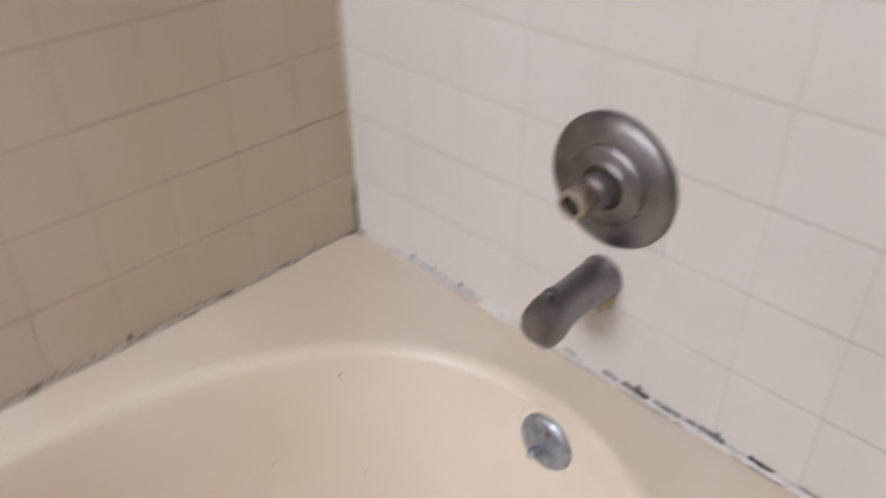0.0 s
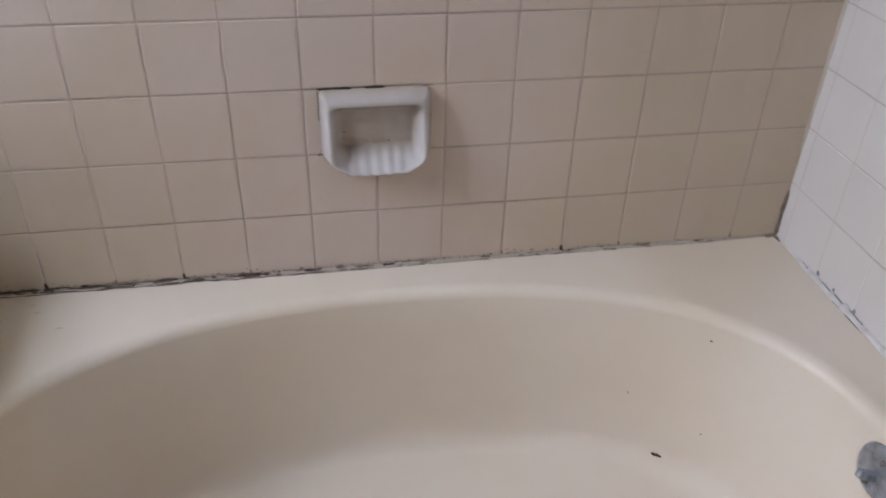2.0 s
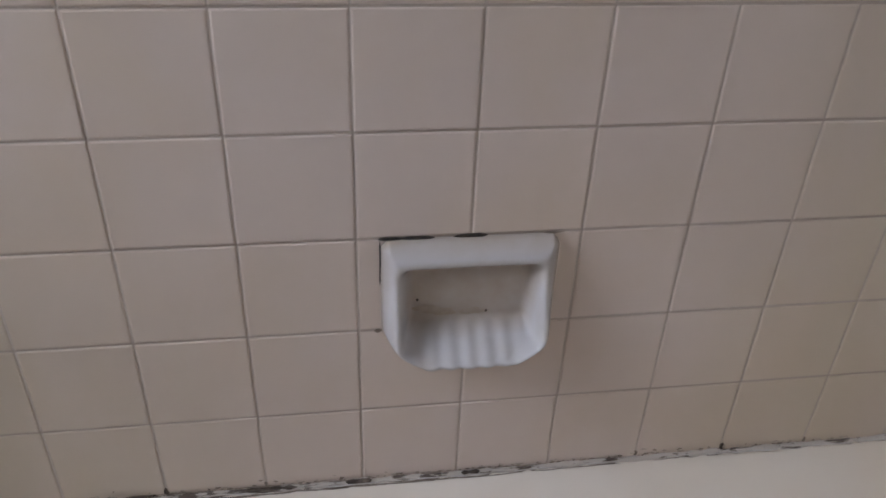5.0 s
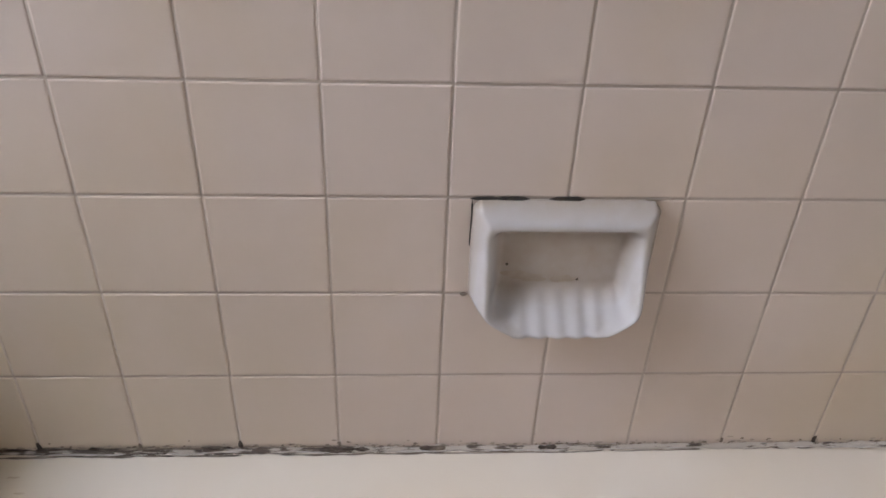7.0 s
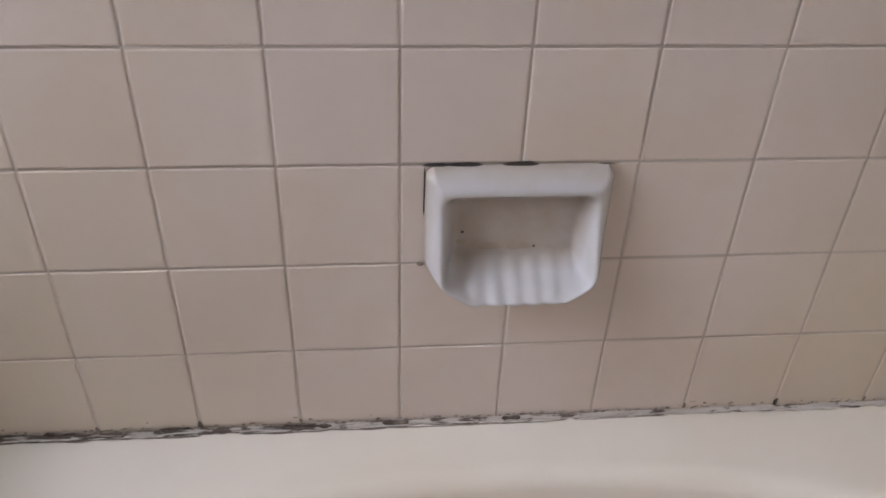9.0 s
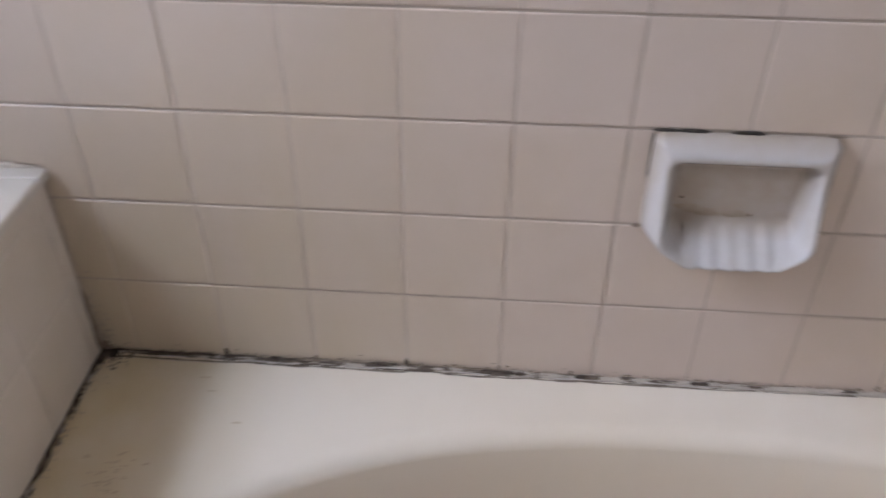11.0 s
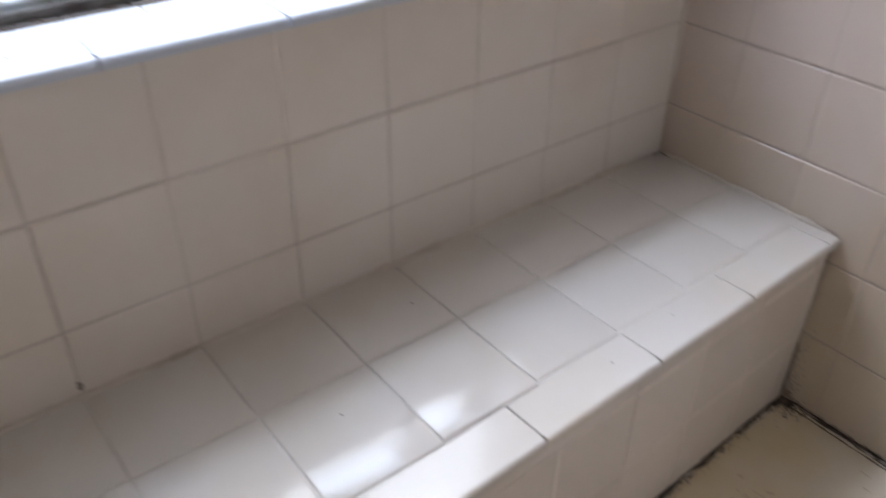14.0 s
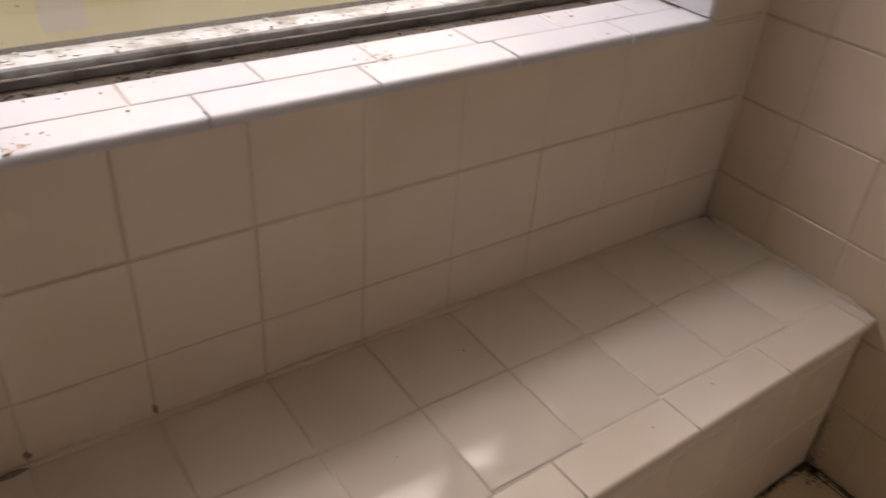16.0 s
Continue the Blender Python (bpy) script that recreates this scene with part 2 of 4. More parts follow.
MOULD = shade("black_mould", (0.075, 0.058, 0.046), 0.9, 0.5, (0.27, 0.215, 0.17), 0.9, 55.0, 0.4, 300, sheen=0.1)
MOULD_S = shade("brown_mould", (0.24, 0.19, 0.15), 0.8, 0.5, (0.46, 0.39, 0.32), 0.8, 60.0, 0.4, 300, sheen=0.1)
SCUFF = shade("brown_scuff", (0.64, 0.52, 0.37), 0.5, 0.2, (0.72, 0.62, 0.48), 0.8, 90.0, 0.0, 200)
SOAP = shade("soap_residue", (0.385, 0.31, 0.235), 0.5, 0.2, (0.44, 0.37, 0.30), 0.8, 90.0, 0.1, 200)
RUST = shade("rust_stain", (0.58, 0.47, 0.33), 0.5, 0.2, (0.68, 0.61, 0.52), 0.8, 40.0, 0.05, 200)
ALU = shade("weathered_aluminium", (0.24, 0.235, 0.225), 0.5, 0.3, (0.10, 0.08, 0.07), 0.9, 30.0, 0.15, 200, metal=0.3)
FLAKY = shade("flaking_white_paint", (0.53, 0.57, 0.58), 0.7, 0.3, (0.34, 0.33, 0.29), 0.9, 38.0, 0.6, 220, lo=0.5, hi=0.62)
# pale coats, set bright so that the unseen room bounces window light
PLASTER = shade("painted_plaster", (0.86, 0.80, 0.70), 0.7, 0.06, None, 0, 3, 0.05, 120)
CEIL = shade("ceiling_paint", (0.87, 0.86, 0.84), 0.8, 0.06, None, 0, 3, 0.05, 120)
FLOORM = shade("unseen_pale_floor", (0.74, 0.67, 0.59), 0.5, 0.15, (0.56, 0.50, 0.43), 0.7, 9.0, 0.05, 80)
GRIT = shade("loose_grit", (0.40, 0.33, 0.24), 0.9, 0.4, (0.12, 0.09, 0.07), 0.8, 120.0, 0.3, 300)
TRIMW = shade("white_jamb_paint", (0.78, 0.76, 0.73), 0.4, 0.06, None, 0, 3, 0.03, 100)


def caulk_material(name, dark_bias, fade_from=None, fade_to=None, axis="X"):
    """Torn white caulk with black mould in streaks along its length; mould thins out from fade_from to fade_to."""
    m = bpy.data.materials.new(name)
    m.use_nodes = True
    nt = m.node_tree
    L = nt.links.new
    b = nt.nodes["Principled BSDF"]
    geo = nt.nodes.new("ShaderNodeNewGeometry")
    mp = nt.nodes.new("ShaderNodeMapping")
    mp.inputs["Scale"].default_value = (34, 260, 330) if axis == "X" else (260, 34, 330)
    L(geo.outputs["Position"], mp.inputs["Vector"])
    n = nt.nodes.new("ShaderNodeTexNoise")
    n.inputs["Scale"].default_value = 1.0
    n.inputs["Detail"].default_value = 6
    n.inputs["Roughness"].default_value = 0.65
    L(mp.outputs[0], n.inputs["Vector"])
    blot = nt.nodes.new("ShaderNodeTexNoise")
    blot.inputs["Scale"].default_value = 19
    blot.inputs["Detail"].default_value = 3
    L(geo.outputs["Position"], blot.inputs["Vector"])
    add = nt.nodes.new("ShaderNodeMath")
    add.operation = 'ADD'
    L(n.outputs[0], add.inputs[0])
    L(blot.outputs[0], add.inputs[1])
    last = add
    if fade_from is not None:
        sep = nt.nodes.new("ShaderNodeSeparateXYZ")
        L(geo.outputs["Position"], sep.inputs[0])
        f = nt.nodes.new("ShaderNodeMapRange")
        f.inputs["From Min"].default_value, f.inputs["From Max"].default_value = fade_from, fade_to
        f.inputs["To Min"].default_value, f.inputs["To Max"].default_value = 0.0, -0.20
        L(sep.outputs[0 if axis == "X" else 1], f.inputs["Value"])
        last = nt.nodes.new("ShaderNodeMath")
        last.operation = 'ADD'
        L(add.outputs[0], last.inputs[0])
        L(f.outputs[0], last.inputs[1])
    r = nt.nodes.new("ShaderNodeMapRange")
    r.inputs["From Min"].default_value, r.inputs["From Max"].default_value = 1.0 - dark_bias, 1.10 - dark_bias
    L(last.outputs[0], r.inputs["Value"])
    mix = nt.nodes.new("ShaderNodeMix")
    mix.data_type = 'RGBA'
    mix.inputs["A"].default_value = (0.55, 0.485, 0.415, 1)
    mix.inputs["B"].default_value = (0.13, 0.10, 0.08, 1)
    L(r.outputs[0], mix.inputs["Factor"])
    L(mix.outputs["Result"], b.inputs["Base Color"])
    b.inputs["Roughness"].default_value = 0.75
    b.inputs["Specular IOR Level"].default_value = 0.15
    bp = nt.nodes.new("ShaderNodeBump")
    bp.inputs["Strength"].default_value = 0.6
    bp.inputs["Distance"].default_value = 0.002
    L(n.outputs[0], bp.inputs["Height"])
    L(bp.outputs[0], b.inputs["Normal"])
    return m


CAULK_PALE = shade("pale_torn_caulk", (0.60, 0.55, 0.50), 0.8, 0.3, (0.42, 0.36, 0.30), 0.9, 70.0, 0.2, 300, sheen=0.1)
GRIME = shade("brown_grime", (0.43, 0.36, 0.29), 0.7, 0.2, (0.53, 0.45, 0.37), 0.9, 40.0, 0.0, 200, sheen=0.2)
GRIME_D = shade("dark_grime", (0.25, 0.20, 0.16), 0.8, 0.2, (0.42, 0.35, 0.28), 0.9, 50.0, 0.0, 200, sheen=0.1)
GREY_MOULD = shade("grey_mould", (0.25, 0.245, 0.25), 0.8, 0.5, (0.44, 0.43, 0.43), 0.8, 60.0, 0.4, 300, sheen=0.1)
CAULK_TAP = shade("white_tap_caulk", (0.76, 0.74, 0.72), 0.6, 0.2, (0.58, 0.55, 0.52), 0.8, 40.0, 0.3, 200, sheen=0.2)
CAULK_N = caulk_material("mouldy_caulk", 0.14, -0.30, 0.15)
CAULK_W = caulk_material("black_caulk", 0.16, None, None, "Y")

GLASS = bpy.data.materials.new("window_glass")
GLASS.use_nodes = True
g = GLASS.node_tree.nodes["Principled BSDF"]
g.inputs["Transmission Weight"].default_value = 1.0
g.inputs["Roughness"].default_value = 0.03
g.inputs["IOR"].default_value = 1.45
g.inputs["Base Color"].default_value = (0.93, 0.95, 0.92, 1)

BACK = bpy.data.materials.new("outside_backdrop")
BACK.use_nodes = True
nt = BACK.node_tree
nt.nodes.remove(nt.nodes["Principled BSDF"])
# sunlight on the ground and wall is put in as emission
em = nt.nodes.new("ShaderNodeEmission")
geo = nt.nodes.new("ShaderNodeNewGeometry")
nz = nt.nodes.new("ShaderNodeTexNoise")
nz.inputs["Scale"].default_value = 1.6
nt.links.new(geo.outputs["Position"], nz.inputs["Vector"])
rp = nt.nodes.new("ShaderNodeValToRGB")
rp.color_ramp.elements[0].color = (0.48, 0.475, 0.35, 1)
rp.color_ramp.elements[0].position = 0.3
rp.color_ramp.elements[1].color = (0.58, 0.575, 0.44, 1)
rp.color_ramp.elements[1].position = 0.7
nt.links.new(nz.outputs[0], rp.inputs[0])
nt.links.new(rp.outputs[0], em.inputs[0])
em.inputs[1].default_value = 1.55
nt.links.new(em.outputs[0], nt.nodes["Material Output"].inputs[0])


# ---- building helpers ----
def mesh_of(name, bm, material, smooth=False):
    me = bpy.data.meshes.new(name)
    bm.normal_update()
    bm.to_mesh(me)
    bm.free()
    me.materials.append(material)
    if smooth:
        for p in me.polygons:
            p.use_smooth = True
    return me


def part(name, bm, material, parent=None, label="", smooth=False):
    ob = new(name, mesh_of(name, bm, material, smooth))
    if parent is not None:
        ob.parent = parent
    if label:
        tagged(ob, label)
    return ob


def thing(name, label, category, group="", kind="", at=(0, 0, 0)):
    ob = new(name)
    ob.location = at
    ob.empty_display_size = 0.02
    return tagged(ob, label, category, group, kind)


def box_bm(a, b, bevel=0.0, segments=1, bm=None):
    bm = bm or bmesh.new()
    made = bmesh.ops.create_cube(bm, size=1)["verts"]
    for v in made:
        v.co = [a[i] + (b[i] - a[i]) * (v.co[i] + 0.5) for i in range(3)]
    if bevel:
        bmesh.ops.bevel(bm, geom=[e for e in bm.edges if e.verts[0] in made], offset=bevel, segments=segments,
                        profile=0.5, affect='EDGES')
    return bm


def structure(name, a, b, material, label):
    ob = part(name, box_bm(a, b), material)
    return tagged(ob, label, name.split("_")[0], "", "structure")


def lathe(profile, steps=48):
    """A turned form about +Z from (radius, height) pairs."""
    bm = bmesh.new()
    rings = []
    for r, z in profile:
        if r < 1e-6:
            rings.append([bm.verts.new((0, 0, z))])
        else:
            rings.append([bm.verts.new((r * math.cos(2 * math.pi * k / steps), r * math.sin(2 * math.pi * k / steps), z))
                          for k in range(steps)])
    for a, b in zip(rings, rings[1:]):
        for k in range(steps):
            j = (k + 1) % steps
            vs = [a[k % len(a)], a[j % len(a)], b[j % len(b)], b[k % len(b)]]
            vs = [v for n, v in enumerate(vs) if v not in vs[:n]]
            if len(vs) > 2:
                bm.faces.new(vs)
    return bm


FACE = {  # wall: columns are the tile's own right, up and outward
    "north": Matrix(((1, 0, 0), (0, 0, -1), (0, 1, 0))),
    "east": Matrix(((0, 0, -1), (-1, 0, 0), (0, 1, 0))),
    "west": Matrix(((0, 0, 1), (1, 0, 0), (0, 1, 0))),
    "top": Matrix.Identity(3),
}
TILE_MESHES = {}


def tile_mesh(w, h, material, soft=0.0016):
    """One cushion-edged tile, its face at z = 0."""
    key = (round(w, 4), round(h, 4), material.name)
    if key in TILE_MESHES:
        return TILE_MESHES[key]
    bm = bmesh.new()
    rings = []
    for inset, z in ((0, -0.006), (0, -0.0010), (soft * 0.4, -0.00030), (soft * 1.2, 0)):
        x, y = w / 2 - inset, h / 2 - inset
        rings.append([bm.verts.new(c) for c in ((-x, -y, z), (x, -y, z), (x, y, z), (-x, y, z))])
    for a, b in zip(rings, rings[1:]):
        for k in range(4):
            bm.faces.new((a[k], a[(k + 1) % 4], b[(k + 1) % 4], b[k]))
    bm.faces.new(rings[-1])
    TILE_MESHES[key] = mesh_of("tile", bm, material)
    return TILE_MESHES[key]


def lay_tile(parent, wall, centre, w, h, material, rng, tilt=0.11, name="tile"):
    if w < 0.006 or h < 0.006:
        return
    ob = new(name, tile_mesh(w, h, material))
    turn = FACE[wall].to_4x4() @ pose(0, 0, 0, rng.uniform(-tilt, tilt), rng.uniform(-tilt, tilt), rng.uniform(-0.08, 0.08))
    ob.matrix_basis = Matrix.Translation(Vector(centre) + FACE[wall] @ Vector((0, 0, rng.uniform(-0.0003, 0.0002)))) @ turn
    ob.parent = parent
    return ob


def stain(name, centre, wall, rx, ry, material, seed, thick=0.0012, drip=0.0):
    """A thin uneven patch that lies on a surface."""
    bm = bmesh.new()
    n = 20
    mid = bm.verts.new((0, 0, thick))
    ring1, ring2 = [], []
    for k in range(n):
        a = 2 * math.pi * k / n
        q = 0.75 + 0.5 * noise.noise((math.cos(a) * 1.3 + seed, math.sin(a) * 1.3, seed * 0.7))
        x, y = rx * q * math.cos(a), ry * q * math.sin(a)
        if y < 0:
            y *= 1 + drip
        ring1.append(bm.verts.new((x * 0.6, y * 0.6, thick * 0.9)))
        ring2.append(bm.verts.new((x, y, 0.0001)))
    for k in range(n):
        j = (k + 1) % n
        bm.faces.new((mid, ring1[k], ring1[j]))
        bm.faces.new((ring1[k], ring2[k], ring2[j], ring1[j]))
    ob = part(name, bm, material, None, "", True)
    ob.matrix_basis = Matrix.Translation(centre) @ FACE[wall].to_4x4()
    return ob


def strand(start, end, radius, seed, wander=0.003, flat=0.6, step=0.006, lift=(0, 0, 1), side=(0, -1, 0)):
    """An uneven bead between two points, with a half-round section that swells and thins."""
    a, b = Vector(start), Vector(end)
    along = (b - a)
    n = max(3, int(along.length / step))
    lift, side = Vector(lift), Vector(side)
    bm = bmesh.new()
    last = None
    for k in range(n + 1):
        f = k / n
        s = f * along.length
        r = radius * (0.55 + 0.75 * abs(noise.noise((s * 38, seed, 0.3))) + 0.35 * noise.noise((s * 150, seed, 9)))
        r *= min(1, 8 * f + 0.1, 8 * (1 - f) + 0.1)
        c = a + along * f + side * wander * noise.noise((s * 24, seed * 3.1, 2)) + lift * wander * 0.5 * noise.noise((s * 31, 5, seed))
        ring = [bm.verts.new(c + side * r * math.cos(t) + lift * r * flat * math.sin(t)) for t in
                (-0.5, 0.35, 0.9, 1.57, 2.2, 2.8, 3.64)]
        if last:
            for p in range(6):
                bm.faces.new((last[p], last[p + 1], ring[p + 1], ring[p]))
        last = ring
    return bm


# ---- room shell ----
structure("wall_north", (XL - 0.22, 0.0010, ROOM_FLOOR), (XR + 0.15, 0.15, ROOM_TOP), GROUT_N, "tiled long wall beside the bathtub, beige square tiles")
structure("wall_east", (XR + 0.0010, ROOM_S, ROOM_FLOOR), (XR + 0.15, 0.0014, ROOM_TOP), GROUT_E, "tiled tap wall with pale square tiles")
# unseen wall, floor and ceiling, added close by to bounce the window light
structure("wall_south", (XL - 0.22, ROOM_S - 0.15, ROOM_FLOOR), (XR + 0.15, ROOM_S, ROOM_TOP), PLASTER, "unseen pale wall opposite the tub, added to bounce window light")
structure("floor", (XL - 0.22, ROOM_S, ROOM_FLOOR - 0.1), (XR + 0.15, 0.15, ROOM_FLOOR), FLOORM, "unseen pale beige floor, added to bounce window light")
structure("ceiling", (XL - 0.22, ROOM_S - 0.15, ROOM_TOP), (XR + 0.15, 0.15, ROOM_TOP + 0.1), CEIL, "unseen white ceiling, added to bounce window light")
XF = XL - 0.0010
bm = bmesh.new()
for a, b in (((XL - 0.22, ROOM_S, ROOM_FLOOR), (XF, 0.0014, WIN_Z0 - 0.012)),
             ((XL - 0.22, ROOM_S, WIN_Z1), (XF, 0.0014, ROOM_TOP)),
             ((XL - 0.22, ROOM_S, WIN_Z0 - 0.012), (XF, WIN_Y0 - 0.010, WIN_Z1)),
             ((XL - 0.22, WIN_Y1 + 0.010, WIN_Z0 - 0.012), (XF, 0.0014, WIN_Z1))):
    box_bm(a, b, bm=bm)
wall_west = tagged(part("wall_west", bm, GROUT_W), "tiled wall with a window over the tiled bench", "wall", "", "structure")
wall_north, wall_east = bpy.data.objects["wall_north"], bpy.data.objects["wall_east"]

# plain painted walls continue past the tub
structure("wall_panel_east", (XR - 0.006, ROOM_S, ROOM_FLOOR), (XR + 0.0014, Y_OUT - 0.03, ROOM_TOP), PLASTER, "painted wall past the end of the tub tiles")
structure("wall_panel_west", (XF, ROOM_S, ROOM_FLOOR), (XL + 0.006, Y_OUT - 0.03, ROOM_TOP), PLASTER, "painted wall past the end of the bench tiles")

# ---- bathtub ----
TX, TY = 0.12, -0.49


def tub_ring(ax, ay, cx, n, angles):
    pts = []
    for a in angles:
        c, s = math.cos(a), math.sin(a)
        k = (abs(c / ax) ** n + abs(s / ay) ** n) ** (-1 / n)
        pts.append((cx + k * c, TY + k * s))
    return pts


TUB_PROFILE = []  # half length, half width, centre x, height
for th in range(0, 81, 10):
    o = 0.016 - 0.024 * math.sin(radians(th))
    TUB_PROFILE.append((0.65 + o, 0.41 + o, TX, ZD - 0.022 * (1 - math.cos(radians(th)))))
for f in (0.15, 0.3, 0.45, 0.6, 0.75, 0.9, 1.0):
    TUB_PROFILE.append((0.642 - 0.022 * f, 0.402 - 0.006 * f - 0.004 * f * f, TX + 0.004 * f, ZD - 0.020 - 0.280 * f))
for th in range(10, 91, 10):
    t = radians(th)
    TUB_PROFILE.append((0.620 - 0.048 * (1 - math.cos(t)), 0.392 - 0.032 * (1 - math.cos(t)), TX + 0.004, ZD - 0.300 - 0.050 * math.sin(t)))
for f, z in ((0.42, -0.357), (0.28, -0.360), (0.12, -0.363)):
    TUB_PROFILE.append((f, f * 0.6, TX + 0.02, z))


def tub_at(level, angle):
    """A place on the basin's inside at that ring of the profile."""
    k = int(level)
    f = level - k
    pts = []
    for q in (k, k + 1):
        ax, ay, cx, z = TUB_PROFILE[q]
        (x, y), = tub_ring(ax, ay, cx, 2.3, [angle])
        pts.append(Vector((x, y, z)))
    return pts[0].lerp(pts[1], f)


def build_tub():
    corners = [math.atan2(y - TY, x - TX) for x in (XB - 0.010, XR) for y in (Y_OUT, 0)]
    angles = sorted([2 * math.pi * k / 144 - math.pi + 0.004 for k in range(144)] + corners)
    bm = bmesh.new()

    def rect(z, grow):
        out = []
        for a in angles:
            c, s = math.cos(a), math.sin(a)
            kx = ((XR - 0.0005 if c > 0 else XB - 0.0100) - TX) / c if abs(c) > 1e-9 else 1e9
            ky = ((-0.0005 if s > 0 else Y_OUT + grow) - TY) / s if abs(s) > 1e-9 else 1e9
            k = min(kx, ky)
            out.append(bm.verts.new((TX + k * c, TY + k * s, z)))
        return out

    rings = [rect(ROOM_FLOOR, 0.03), rect(ZD - 0.06, 0.012), rect(ZD - 0.025, 0), rect(ZD - 0.006, 0.002), rect(ZD, 0.008)]
    for ax, ay, cx, z in TUB_PROFILE:
        rings.append([bm.verts.new((x, y, z)) for x, y in tub_ring(ax, ay, cx, 2.3, angles)])
    for a, b in zip(rings, rings[1:]):
        for k in range(len(angles)):
            j = (k + 1) % len(angles)
            bm.faces.new((a[k], a[j], b[j], b[k]))
    bm.faces.new(rings[-1])
    return bm


tub = thing("bathtub", "cream enamel oval bathtub set between tiled walls", "bathtub")
shell = part("shell", build_tub(), TUB, tub, "", True)
for p in shell.data.polygons:  # deck and apron are flat, the basin is smooth
    if max(shell.data.vertices[v].co.z for v in p.vertices) - min(shell.data.vertices[v].co.z for v in p.vertices) < 1e-6 and p.center.z > ZD - 0.001:
        p.use_smooth = False
    if p.center.x < XB - 0.008 or p.center.x > XR - 0.002 or p.center.y > -0.002 or p.center.y < Y_OUT + 0.012:
        p.use_smooth = False

# overflow plate with its trip lever on the tap end
ov = tub_at(8.86, -0.034)
out = Vector((-1, 0, 0.08)).normalized()
plate_m = Matrix.Translation(ov + out * 0.001) @ out.to_track_quat("Z", "Y").to_matrix().to_4x4()
plate = part("overflow_plate", lathe([(0.042, 0), (0.042, 0.004), (0.039, 0.008), (0.030, 0.011), (0.015, 0.0125), (0, 0.013)]), CHROME_L, tub,
             "limed round chrome overflow plate", True)
plate.matrix_basis = plate_m
part("plate_gasket", lathe([(0.052, 0), (0.050, 0.002), (0.042, 0.003), (0.040, 0)]), TUB, plate, "", True)
lever = part("trip_lever", box_bm((-0.005, -0.012, 0.008), (0.005, 0.002, 0.040), 0.003, 2), CHROME_L, plate, "short chrome trip lever")
lever.matrix_basis = pose(0.003, -0.004, 0, -18, 0, 20)
for sy in (-1, 1):
    sc = part("screw", lathe([(0.0045, 0), (0.0045, 0.0145), (0.003, 0.016), (0, 0.016)], 14), CHROME, plate, "", True)
    sc.location = (0.006 * sy, 0.024 * sy, 0)

# ---- tiled bench ----
bench = thing("tiled_bench", "cream tiled bench at the head of the bathtub under the window", "bench", at=(XL, 0, ROOM_FLOOR))


def under(ob, parent):
    """Keeps the world place of a part whose thing does not stand at the origin."""
    ob.matrix_parent_inverse = Matrix.Translation(-parent.location)
    return ob


core = box_bm((XF, Y_OUT, ROOM_FLOOR), (XB - 0.0042, -0.0005, BZ - 0.0012))
for v in core.verts:
    if v.co.x > XB - 0.05:
        v.co.x -= 0.036 * v.co.y
XF0 = XB - 0.0030
under(part("core", core, GROUT_B, bench), bench)


def bullnose(length, depth, drop, radius):
    """A trim tile along y, rounded over its front edge at +x; its top at z = 0, its front at x = 0."""
    bm = bmesh.new()
    prof = [(-depth, -0.007), (-depth, -0.0008), (-depth + 0.001, 0)]
    for k in range(0, 13):
        t = radians(90 - 7.5 * k)
        prof.append((-radius + radius * math.cos(t), -radius + radius * math.sin(t)))
    prof += [(0, -drop), (-0.007, -drop)]
    ends = []
    for y, inset in ((-length / 2, 0.0007), (-length / 2 + 0.001, 0), (length / 2 - 0.001, 0), (length / 2, 0.0007)):
        ends.append([bm.verts.new((x - inset, y, z - inset)) for x, z in prof])
    for a, b in zip(ends, ends[1:]):
        for k in range(len(prof)):
            j = (k + 1) % len(prof)
            bm.faces.new((a[k], b[k], b[j], a[j]))
    bm.faces.new(ends[0])
    bm.faces.new(list(reversed(ends[-1])))
    return bm


def round_smooth(me):
    """Smooths the rounded nose alone."""
    for p in me.polygons:
        p.use_smooth = p.normal.x > 0.05 and abs(p.normal.y) < 0.5
    return me


